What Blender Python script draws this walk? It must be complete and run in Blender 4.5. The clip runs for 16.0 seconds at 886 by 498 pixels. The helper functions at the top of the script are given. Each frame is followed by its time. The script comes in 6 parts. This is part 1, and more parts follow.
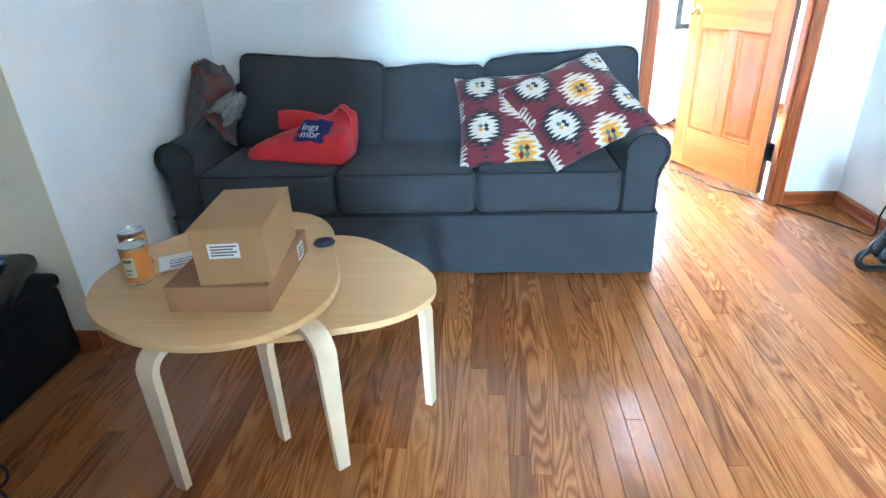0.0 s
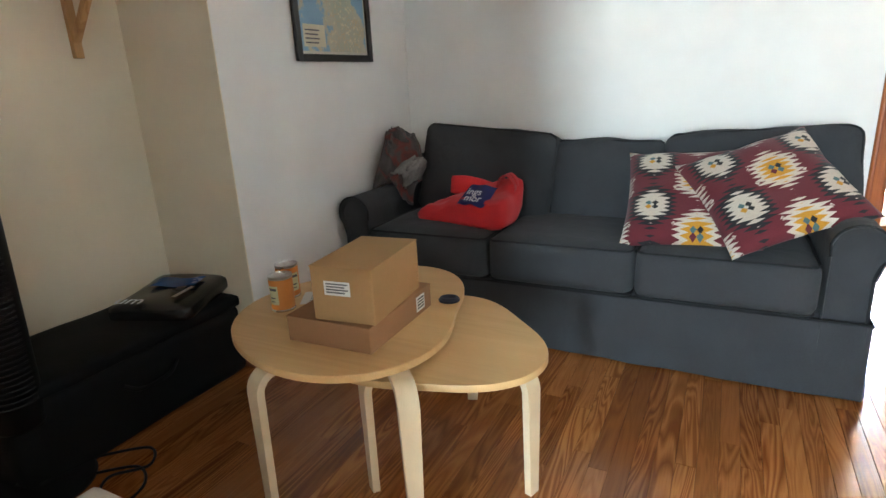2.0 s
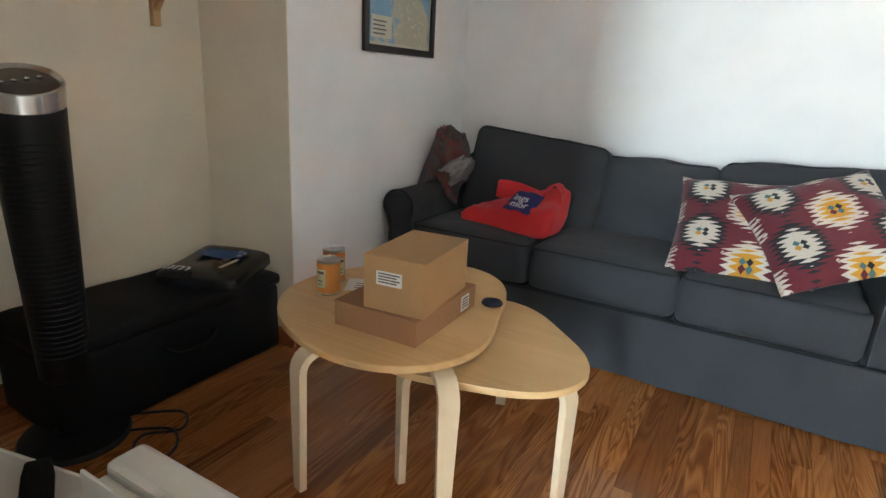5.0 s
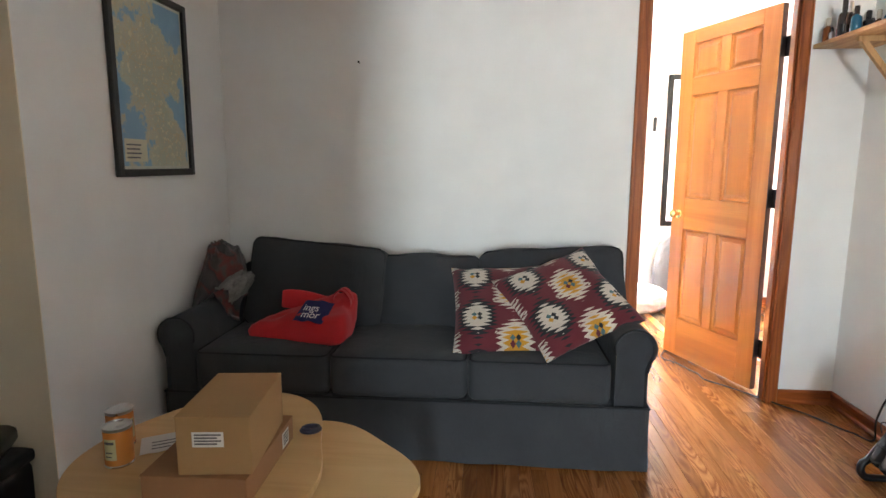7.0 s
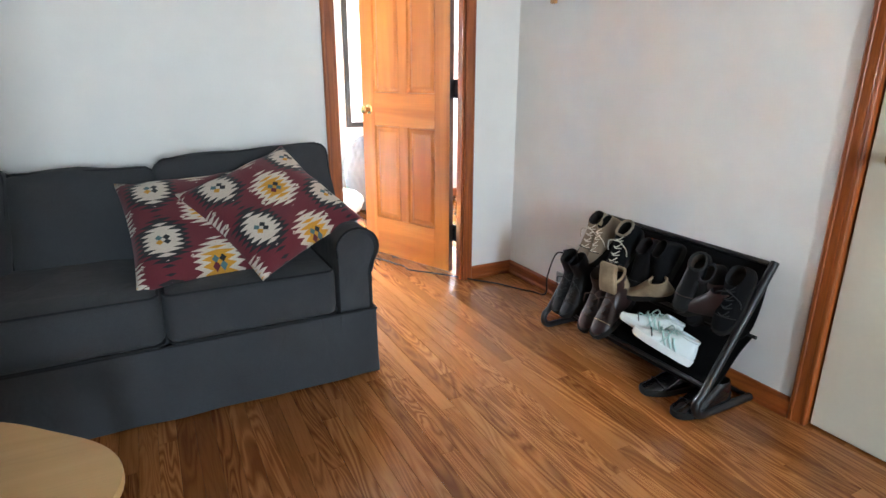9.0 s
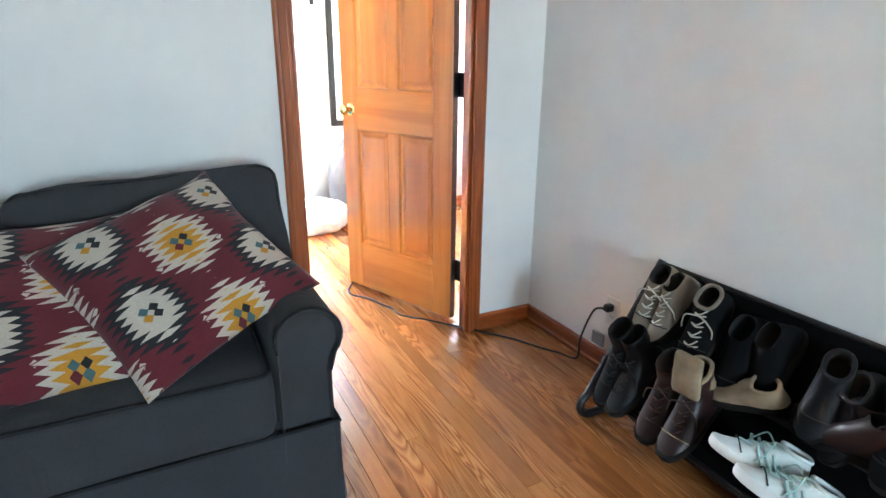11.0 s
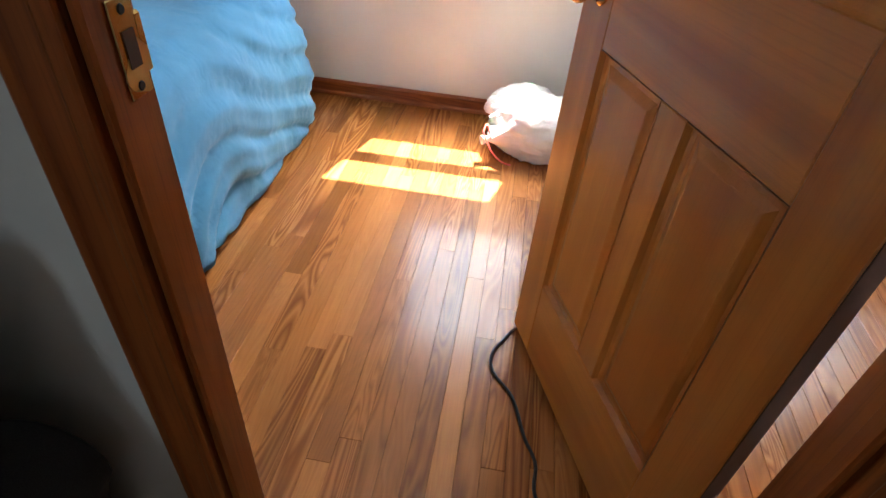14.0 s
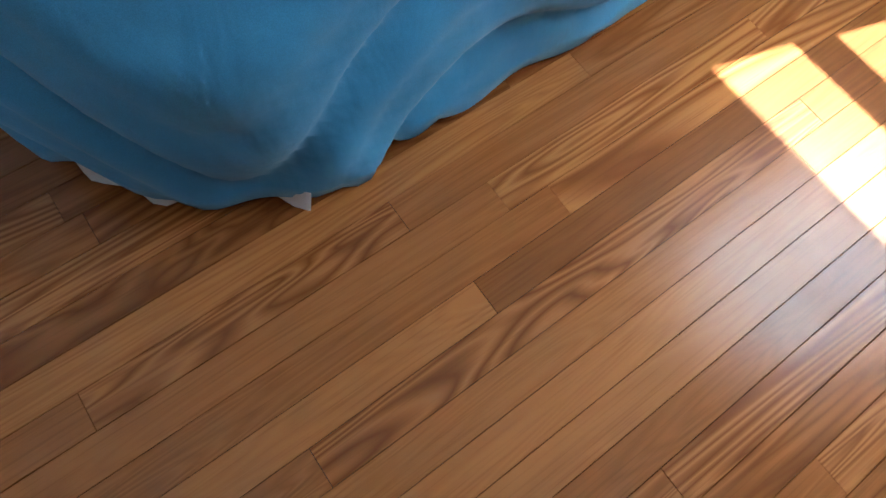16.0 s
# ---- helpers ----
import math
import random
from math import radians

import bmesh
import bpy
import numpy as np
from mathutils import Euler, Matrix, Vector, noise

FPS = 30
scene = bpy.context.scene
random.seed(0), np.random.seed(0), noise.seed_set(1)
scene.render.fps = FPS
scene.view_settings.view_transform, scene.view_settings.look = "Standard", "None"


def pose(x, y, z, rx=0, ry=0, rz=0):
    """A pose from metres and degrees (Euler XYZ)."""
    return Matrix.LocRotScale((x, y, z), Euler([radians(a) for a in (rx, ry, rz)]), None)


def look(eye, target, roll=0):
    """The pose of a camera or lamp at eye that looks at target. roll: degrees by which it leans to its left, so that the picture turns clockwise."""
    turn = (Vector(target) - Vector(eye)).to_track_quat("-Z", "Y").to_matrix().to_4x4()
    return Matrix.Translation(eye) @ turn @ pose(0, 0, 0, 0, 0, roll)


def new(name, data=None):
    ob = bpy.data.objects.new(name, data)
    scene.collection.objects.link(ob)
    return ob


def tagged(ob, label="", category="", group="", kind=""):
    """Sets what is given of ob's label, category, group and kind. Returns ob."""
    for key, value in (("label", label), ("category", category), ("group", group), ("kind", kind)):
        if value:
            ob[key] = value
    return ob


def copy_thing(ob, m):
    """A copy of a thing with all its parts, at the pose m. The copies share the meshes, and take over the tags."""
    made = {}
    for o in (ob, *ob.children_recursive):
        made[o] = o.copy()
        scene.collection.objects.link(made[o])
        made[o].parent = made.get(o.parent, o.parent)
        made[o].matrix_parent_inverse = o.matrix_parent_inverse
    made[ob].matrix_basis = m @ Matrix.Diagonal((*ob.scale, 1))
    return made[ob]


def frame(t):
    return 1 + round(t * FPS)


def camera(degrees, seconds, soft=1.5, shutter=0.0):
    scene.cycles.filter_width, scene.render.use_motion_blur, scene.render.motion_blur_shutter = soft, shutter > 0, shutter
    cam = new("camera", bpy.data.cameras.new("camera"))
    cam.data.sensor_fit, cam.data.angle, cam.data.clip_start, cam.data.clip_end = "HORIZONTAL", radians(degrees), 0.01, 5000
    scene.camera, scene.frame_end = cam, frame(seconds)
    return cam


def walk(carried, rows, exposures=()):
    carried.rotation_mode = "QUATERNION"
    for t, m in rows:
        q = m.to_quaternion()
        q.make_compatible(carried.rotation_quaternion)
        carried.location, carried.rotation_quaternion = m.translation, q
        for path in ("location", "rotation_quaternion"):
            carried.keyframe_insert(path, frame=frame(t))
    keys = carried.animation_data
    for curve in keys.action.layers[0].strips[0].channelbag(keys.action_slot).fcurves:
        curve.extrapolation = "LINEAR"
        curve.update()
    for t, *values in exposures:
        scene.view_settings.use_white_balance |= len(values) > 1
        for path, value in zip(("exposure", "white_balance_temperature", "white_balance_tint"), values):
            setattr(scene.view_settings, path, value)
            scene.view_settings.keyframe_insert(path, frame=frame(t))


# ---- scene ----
cam = camera(76.8, 16.0)
PATH = [
    (0, (-1.515, -2.942, 1.17), (-1.673, -1.148, 0.3), -2.5),
    (0.5, (-1.481, -3.032, 1.253), (-1.634, -1.167, 0.546), -1.9),
    (1, (-1.422, -3.094, 1.243), (-1.625, -1.214, 0.589), -3.0),
    (1.5, (-1.351, -2.963, 1.183), (-1.927, -1.154, 0.556), -2.2),
    (2, (-1.29, -2.84, 1.096), (-2.168, -1.138, 0.521), -2.9),
    (2.5, (-1.299, -2.832, 1.089), (-2.342, -1.237, 0.485), 0.7),
    (3, (-1.319, -2.835, 1.039), (-2.263, -1.323, 0.131), -0.9),
    (3.2, (-1.288, -2.797, 1.043), (-2.204, -1.388, -0.041), -1.9),
    (5.3, (-1.37, -2.894, 1.116), (-2.308, -1.162, 0.768), 4.7),
    (5.5, (-1.335, -2.881, 1.129), (-2.244, -1.108, 0.959), 5.5),
    (6, (-1.362, -2.912, 1.176), (-2.144, -1.074, 1.281), 5.3),
    (6.5, (-1.504, -2.966, 1.261), (-2.078, -1.05, 1.25), 2.3),
    (7, (-1.482, -2.982, 1.257), (-1.645, -1.012, 0.957), 0.2),
    (7.5, (-1.537, -2.984, 1.229), (-1.327, -1.06, 0.725), -1.6),
    (8, (-1.551, -2.944, 1.202), (-1.043, -1.09, 0.652), -1.4),
    (8.5, (-1.539, -2.836, 1.158), (-0.76, -1.085, 0.587), 0.2),
    (8.7, (-1.535, -2.78, 1.148), (-0.671, -1.071, 0.573), -0.1),
    (10.8, (-1.304, -2.087, 1.125), (-0.382, -0.424, 0.507), 0.8),
    (11, (-1.161, -2.004, 1.16), (-0.286, -0.318, 0.534), 0.6),
    (11.5, (-0.985, -1.735, 1.245), (-0.315, 0.026, 0.578), 0.1),
    (12, (-0.834, -1.419, 1.157), (-0.21, 0.382, 0.55), 0.6),
    (12.5, (-0.682, -1.122, 1.209), (-0.052, 0.652, 0.533), 3.3),
    (13, (-0.565, -0.844, 1.211), (-0.157, 0.971, 0.479), 3.9),
    (13.5, (-0.463, -0.564, 1.206), (-0.226, 1.247, 0.398), 5.1),
    (14, (-0.388, -0.354, 1.192), (-0.549, 1.193, -0.069), 5.1),
    (14.5, (-0.408, -0.182, 1.208), (-0.855, 1.021, -0.32), 7.0),
    (15, (-0.441, -0.052, 1.185), (-1.039, 1.055, -0.365), 9.7),
    (15.5, (-0.535, 0.112, 1.02), (-1.116, 1.216, -0.545), 17.6),
    (15.8, (-0.811, 0.624, 0.855), (-1.328, 1.257, -1.011), 12.9),
    (16, (-0.883, 0.677, 0.755), (-1.375, 1.18, -1.22), 10.5),
]
walk(cam, [(t, look(eye, target, roll)) for t, eye, target, roll in PATH],
     exposures=[(0, 7.8, 4900, -4), (0.5, 6.85, 4900, -6), (1.0, 6.75, 5300, -5), (1.5, 6.9, 5800, 0), (2.5, 7.25, 7500, 14), (3.2, 7.55, 7900, 24), (5.3, 6.85, 6500, 6), (6.0, 6.45, 6800, 9), (7.0, 6.45, 7000, 11), (8.0, 6.6, 6700, 9), (8.5, 6.5, 6600, 10),
                (11.0, 6.4, 6000, 4), (11.5, 6.1, 6300, 6), (12.0, 5.8, 6600, 8), (12.5, 5.25, 6900, 10), (13.0, 4.3, 7100, 11), (13.5, 3.95, 6900, 10), (14.0, 3.88, 6700, 8), (14.5, 4.25, 6100, 3), (15.0, 4.3, 5200, -4), (15.5, 3.75, 4750, -10), (16.0, 3.05, 5700, 2)])

# ---- light ----
world = bpy.data.worlds.new("sky")
scene.world = world
world.use_nodes = True
wn = world.node_tree
sky = wn.nodes.new("ShaderNodeTexSky")
sky.sky_type, sky.sun_disc = "NISHITA", False
SUN_WAY = Vector((-0.125, -0.462, -0.878)).normalized()
sky.sun_elevation = math.asin(-SUN_WAY.z)
sky.sun_rotation = math.atan2(-SUN_WAY.x, -SUN_WAY.y)
wn.links.new(sky.outputs[0], wn.nodes["Background"].inputs[0])
wn.nodes["Background"].inputs[1].default_value = 0.05


def lamp(name, kind, m, energy, colour, **more):
    data = bpy.data.lights.new(name, kind)
    data.energy, data.color = energy, colour
    ob = new(name, data)
    ob.matrix_world = m
    return data


sun = lamp("sun", "SUN", SUN_WAY.to_track_quat("-Z", "Y").to_matrix().to_4x4(), 5.0, (1.0, 0.95, 0.87))
sun.angle = radians(0.5)


def sky_panel(name, x, y, z, way, w, h, energy, colour):
    """Skylight that falls in through a window's opening."""
    d = lamp(name, "AREA", look((x, y, z), (x + way[0], y + way[1], z + way[2])), energy, colour)
    d.shape, d.size, d.size_y = "RECTANGLE", w, h
    return d


sky_panel("sky_in_bedroom_window", -0.51, 2.36, 1.35, (0, -1, -0.15), 0.7, 1.1, 1.9, (0.82, 0.91, 1.0))
sky_panel("sky_in_bedroom_window_east", 1.6, 2.36, 1.35, (0, -1, -0.15), 0.7, 1.1, 0.7, (0.82, 0.91, 1.0))
# daylight from behind; its room and window are added out of view
sky_panel("sky_in_kitchen_window", -1.425, -7.1, 1.45, (0, 1, -0.05), 0.5, 1.2, 1.9, (0.70, 0.86, 1.0))

# ---- materials ----
def nodes_of(name):
    m = bpy.data.materials.new(name)
    m.use_nodes = True
    t = m.node_tree
    return m, t, t.nodes["Principled BSDF"]


def add_node(t, kind, **values):
    n = t.nodes.new(kind)
    for k, v in values.items():
        n.inputs[k.replace("_", " ")].default_value = v
    return n


def ramp(t, source, stops, constant=False):
    r = t.nodes.new("ShaderNodeValToRGB")
    if constant:
        r.color_ramp.interpolation = "CONSTANT"
    el = r.color_ramp.elements
    while len(el) < len(stops):
        el.new(0.5)
    for e, (p, c) in zip(el, stops):
        e.position, e.color = p, (*c, 1)
    t.links.new(source, r.inputs[0])
    return r.outputs[0]


def mixed(t, a, b, fac, kind="MIX"):
    n = t.nodes.new("ShaderNodeMix")
    n.data_type, n.blend_type = "RGBA", kind
    for sock, v in ((n.inputs[0], fac), (n.inputs[6], a), (n.inputs[7], b)):
        if hasattr(v, "is_linked"):
            t.links.new(v, sock)
        else:
            sock.default_value = v if isinstance(v, (int, float)) else (*v, 1)
    return n.outputs[2]


def maths(t, op, a, b=0.0, c=0.0):
    n = t.nodes.new("ShaderNodeMath")
    n.operation = op
    for sock, v in zip(n.inputs, (a, b, c)):
        if hasattr(v, "is_linked"):
            t.links.new(v, sock)
        else:
            sock.default_value = v
    return n.outputs[0]


def chance(t, island=False):
    """A number by chance for each object, or for each loose piece of a joined mesh."""
    return t.nodes.new("ShaderNodeNewGeometry").outputs["Random Per Island"] if island else t.nodes.new("ShaderNodeObjectInfo").outputs["Random"]


def coords(t, scale=(1, 1, 1), world_space=True, spread=0.0, turn=(0, 0, 0), island=False):
    """World (or own) coordinates, stretched, shifted by each object's random number."""
    if world_space:
        out = t.nodes.new("ShaderNodeNewGeometry").outputs["Position"]
    else:
        out = t.nodes.new("ShaderNodeTexCoord").outputs["Object"]
    if spread:
        r = chance(t, island)
        v = t.nodes.new("ShaderNodeVectorMath")
        v.operation = "SCALE"
        v.inputs[0].default_value = (1.0, 1.7, 0.6)
        t.links.new(maths(t, "MULTIPLY", r, spread), v.inputs["Scale"])
        w = t.nodes.new("ShaderNodeVectorMath")
        t.links.new(out, w.inputs[0])
        t.links.new(v.outputs[0], w.inputs[1])
        out = w.outputs[0]
    m = t.nodes.new("ShaderNodeMapping")
    m.inputs["Scale"].default_value = scale
    m.inputs["Rotation"].default_value = turn
    t.links.new(out, m.inputs["Vector"])
    return m.outputs[0]


def noise_of(t, vec, scale, detail=4.0, rough=0.55, distort=0.0):
    n = add_node(t, "ShaderNodeTexNoise", Scale=scale, Detail=detail, Roughness=rough, Distortion=distort)
    t.links.new(vec, n.inputs["Vector"])
    return n.outputs[0]


def bump(t, bsdf, height, strength=0.2, distance=0.002, normal=None):
    b = add_node(t, "ShaderNodeBump", Strength=strength, Distance=distance)
    t.links.new(height, b.inputs["Height"])
    if normal:
        t.links.new(normal, b.inputs["Normal"])
    t.links.new(b.outputs[0], bsdf.inputs["Normal"])
    return b.outputs[0]


def plain(name, colour, rough=0.5, metal=0.0, vary=0.12, scale=25.0, relief=0.12, spread=0.0, distance=0.001, **sockets):
    """A surface with fine grain and broad patches of slightly different tone."""
    m, t, s = nodes_of(name)
    v = coords(t, spread=spread)
    fine, broad = noise_of(t, v, scale * 8), noise_of(t, v, scale * 0.3, 3)
    dark = tuple(c * (1 - vary) for c in colour)
    light = tuple(min(1, c * (1 + vary)) for c in colour)
    c1 = ramp(t, broad, ((0.3, dark), (0.7, light)))
    c2 = mixed(t, c1, ramp(t, fine, ((0.35, (0.8, 0.8, 0.8)), (0.65, (1, 1, 1)))), vary * 2, "MULTIPLY")
    t.links.new(c2, s.inputs["Base Color"])
    t.links.new(maths(t, "MULTIPLY_ADD", broad, 0.16, rough - 0.08), s.inputs["Roughness"])
    s.inputs["Metallic"].default_value = metal
    for k, val in sockets.items():
        s.inputs[k.replace("_", " ")].default_value = val
    if relief:
        bump(t, s, fine, relief, distance)
    return m


def wood(name, dark, light, axis="y", rough=0.3, ring=9.0, spread=0.0, coat=0.0, fine=0.5, own=False, gap=0.35, relief=0.1, island=False, tones=0.0, bands_n=9.0, swirl=0.6, wavy=0.0, gloss=0.5, figured=False):
    """Sawn wood: cathedral figure and fine pores, stretched along one axis."""
    m, t, s = nodes_of(name)
    k = {"x": (0.09, 1, 1), "y": (1, 0.09, 1), "z": (1, 1, 0.07)}[axis]
    k2 = {"x": (0.02, 1, 1), "y": (1, 0.02, 1), "z": (1, 1, 0.02)}[axis]
    v, v2 = coords(t, k, not own, spread, island=island), coords(t, k2, not own, spread, island=island)
    figure = noise_of(t, v, ring, 2.5, 0.45, swirl)
    bands = maths(t, "PINGPONG", maths(t, "MULTIPLY", figure, bands_n), 0.5)
    pores = noise_of(t, v2, 260, 3.0, 0.6)
    broad = noise_of(t, v, 2.2, 2.0)
    base = mixed(t, dark, light, ramp(t, bands, ((0.02, (0, 0, 0)), (gap, (1, 1, 1)))))
    if figured:
        pick = maths(t, "FRACT", maths(t, "MULTIPLY", chance(t, island), 7.31))
        calm = tuple(0.30 * a + 0.70 * b for a, b in zip(dark, light))
        base = mixed(t, calm, base, ramp(t, pick, ((0.10, (0.15, 0.15, 0.15)), (0.60, (1, 1, 1)))))
    base = mixed(t, base, tuple(0.62 * c for c in dark), maths(t, "MULTIPLY", ramp(t, pores, ((0.5, (0, 0, 0)), (0.68, (1, 1, 1)))), fine))
    tone = mixed(t, (0.78, 0.74, 0.7), (1.12, 1.12, 1.12), broad)
    base = mixed(t, base, tone, 1.0, "MULTIPLY")
    if tones:
        r = chance(t, island)
        base = mixed(t, base, ramp(t, r, ((0.0, (0.60, 0.52, 0.46)), (0.25, (0.88, 0.83, 0.78)), (0.7, (1.04, 1.04, 1.0)), (1.0, (1.2, 1.24, 1.22)))), tones, "MULTIPLY")
    t.links.new(base, s.inputs["Base Color"])
    s.inputs["Specular IOR Level"].default_value = gloss
    t.links.new(maths(t, "MULTIPLY_ADD", broad, 0.14, rough - 0.07), s.inputs["Roughness"])
    s.inputs["Coat Weight"].default_value, s.inputs["Coat Roughness"].default_value = coat, 0.1
    n = bump(t, s, pores, relief, 0.0006)
    if wavy:
        bump(t, s, bands, wavy, 0.0006, n)
    return m


def cloth(name, colour, rough=0.95, weave=900.0, vary=0.25, relief=0.35, sheen=0.25, fold=0.0, gloss=0.5):
    m, t, s = nodes_of(name)
    v = coords(t)
    threads, slub, broad = noise_of(t, v, weave, 1.0), noise_of(t, v, 90, 3.0), noise_of(t, v, 5, 3.0)
    c = ramp(t, threads, ((0.3, tuple(k * (1 - vary) for k in colour)), (0.7, tuple(min(1, k * (1 + vary)) for k in colour))))
    c = mixed(t, c, ramp(t, broad, ((0.3, (0.8, 0.8, 0.8)), (0.7, (1.1, 1.1, 1.1)))), 0.8, "MULTIPLY")
    t.links.new(c, s.inputs["Base Color"])
    s.inputs["Roughness"].default_value, s.inputs["Sheen Weight"].default_value = rough, sheen
    s.inputs["Specular IOR Level"].default_value = gloss
    n = bump(t, s, threads, relief, 0.0008)
    n = bump(t, s, slub, 0.25, 0.0015, n)
    if fold:
        bump(t, s, noise_of(t, coords(t, (1, 1, 0.5)), 9, 3.0, 0.5, 0.8), fold, 0.02, n)
    return m


PAINT = plain("wall_paint", (0.80, 0.785, 0.755), 0.55, vary=0.03, scale=14, relief=0.16, distance=0.0015)
# yellower than PAINT; for the west wall and the chimney's south side
CREAM_WALL = plain("cream_wall", (0.78, 0.69, 0.53), 0.55, vary=0.03, scale=14, relief=0.16, distance=0.0015)
CEIL = plain("ceiling_paint", (0.80, 0.785, 0.77), 0.75, vary=0.03, scale=14, relief=0.2, distance=0.0015)
BOARD = dict(axis="y", rough=0.23, ring=8.0, spread=37.0, coat=0.24, fine=0.28, gap=0.45, tones=0.9, bands_n=15.0, swirl=1.5, wavy=0.12, gloss=0.4, figured=True)
OAK = wood("oak_floor", (0.215, 0.066, 0.017), (0.43, 0.176, 0.052), **BOARD)
OAK_REST = wood("oak_floor_far", (0.215, 0.066, 0.017), (0.43, 0.176, 0.052), island=True, **BOARD)
TRIM = wood("stained_trim", (0.25, 0.058, 0.011), (0.36, 0.094, 0.019), "z", 0.35, 8.0, spread=9.0, coat=0.25)
TRIM_X = wood("stained_trim_level", (0.25, 0.058, 0.011), (0.36, 0.094, 0.019), "x", 0.35, 8.0, spread=9.0, coat=0.25)
TRIM_Y = wood("stained_trim_deep", (0.25, 0.058, 0.011), (0.36, 0.094, 0.019), "y", 0.35, 8.0, spread=9.0, coat=0.25)
GAP = plain("joint_shadow", (0.085, 0.038, 0.014), 0.8)
GLASS, _t, _s = nodes_of("window_glass")
_s.inputs["Transmission Weight"].default_value, _s.inputs["Roughness"].default_value, _s.inputs["IOR"].default_value = 1.0, 0.0, 1.45
WHITE_PVC = plain("white_painted_sash", (0.78, 0.78, 0.76), 0.4, vary=0.05)

# ---- mesh helpers ----
def box(bm, x0, x1, y0, y1, z0, z1, m=None):
    vs = [bm.verts.new((x, y, z)) for x in (x0, x1) for y in (y0, y1) for z in (z0, z1)]
    for f in ((0, 1, 3, 2), (4, 6, 7, 5), (0, 4, 5, 1), (2, 3, 7, 6), (0, 2, 6, 4), (1, 5, 7, 3)):
        bm.faces.new([vs[i] for i in f])
    if m is not None:
        bmesh.ops.transform(bm, matrix=m, verts=vs)
    return vs


def soft_box(bm, x0, x1, y0, y1, z0, z1, r=0.004, seg=2, m=None):
    """A box with rounded edges."""
    tmp = bmesh.new()
    box(tmp, x0, x1, y0, y1, z0, z1)
    bmesh.ops.bevel(tmp, geom=tmp.edges[:], offset=r, segments=seg, profile=0.5, affect="EDGES")
    if m is not None:
        bmesh.ops.transform(tmp, matrix=m, verts=tmp.verts)
    join(bm, tmp)


def join(bm, tmp):
    me = bpy.data.meshes.new("tmp")
    tmp.to_mesh(me)
    tmp.free()
    bm.from_mesh(me)
    bpy.data.meshes.remove(me)


def loft(bm, rings, close=True, caps=True):
    """Skin a list of rings of equal length."""
    vv = [[bm.verts.new(p) for p in ring] for ring in rings]
    n = len(vv[0])
    for a, b in zip(vv, vv[1:]):
        for i in range(n if close else n - 1):
            j = (i + 1) % n
            bm.faces.new((a[i], a[j], b[j], b[i]))
    if caps and close:
        bm.faces.new(vv[0][::-1])
        bm.faces.new(vv[-1])
    return vv


def tube(bm, pts, r, seg=8, r_end=None):
    """A round bar along points."""
    pts = [Vector(p) for p in pts]
    rings = []
    side = None
    for i, p in enumerate(pts):
        d = (pts[min(i + 1, len(pts) - 1)] - pts[max(i - 1, 0)]).normalized()
        if side is None:
            side = d.orthogonal().normalized()
        side = (side - d * side.dot(d)).normalized()
        up = d.cross(side)
        rr = r if r_end is None else r + (r_end - r) * i / (len(pts) - 1)
        rings.append([p + (side * math.cos(a) + up * math.sin(a)) * rr for a in (2 * math.pi * k / seg for k in range(seg))])
    loft(bm, rings)


def smooth_path(pts, n=8):
    """Catmull-Rom through points."""
    pts = [Vector(p) for p in pts]
    out = []
    for i in range(len(pts) - 1):
        a, b, c, d = pts[max(i - 1, 0)], pts[i], pts[i + 1], pts[min(i + 2, len(pts) - 1)]
        for k in range(n):
            u = k / n
            out.append(0.5 * (2 * b + (c - a) * u + (2 * a - 5 * b + 4 * c - d) * u * u + (3 * b - a - 3 * c + d) * u ** 3))
    return out + [pts[-1]]


def lathe(bm, prof, seg=24, m=None):
    rings = [[Vector((r * math.cos(a), r * math.sin(a), z)) for a in (2 * math.pi * k / seg for k in range(seg))] for r, z in prof]
    if m is not None:
        rings = [[m @ v for v in ring] for ring in rings]
    loft(bm, rings)


def finish(ob, bm, material, smooth=False, angle=40):
    bmesh.ops.recalc_face_normals(bm, faces=bm.faces[:])
    bm.to_mesh(ob.data)
    bm.free()
    ob.data.materials.append(material)
    if smooth:
        for p in ob.data.polygons:
            p.use_smooth = True
        ob.data.set_sharp_from_angle(angle=radians(angle))
    return ob


def part(name, bm, material, parent=None, label="", smooth=False, angle=40):
    ob = finish(new(name, bpy.data.meshes.new(name)), bm, material, smooth, angle)
    ob.parent = parent
    if label:
        tagged(ob, label)
    return ob


def thing(name, label, category, group="", m=None, kind=""):
    ob = new(name)
    ob.empty_display_size = 0.1
    if m is not None:
        ob.matrix_world = m
    return tagged(ob, label, category, group, kind)


def solid(name, boxes, material, label, category, kind="structure", parent=None):
    bm = bmesh.new()
    for b in boxes:
        box(bm, *b)
    ob = part(name, bm, material, parent)
    return tagged(ob, label, category, "", kind)


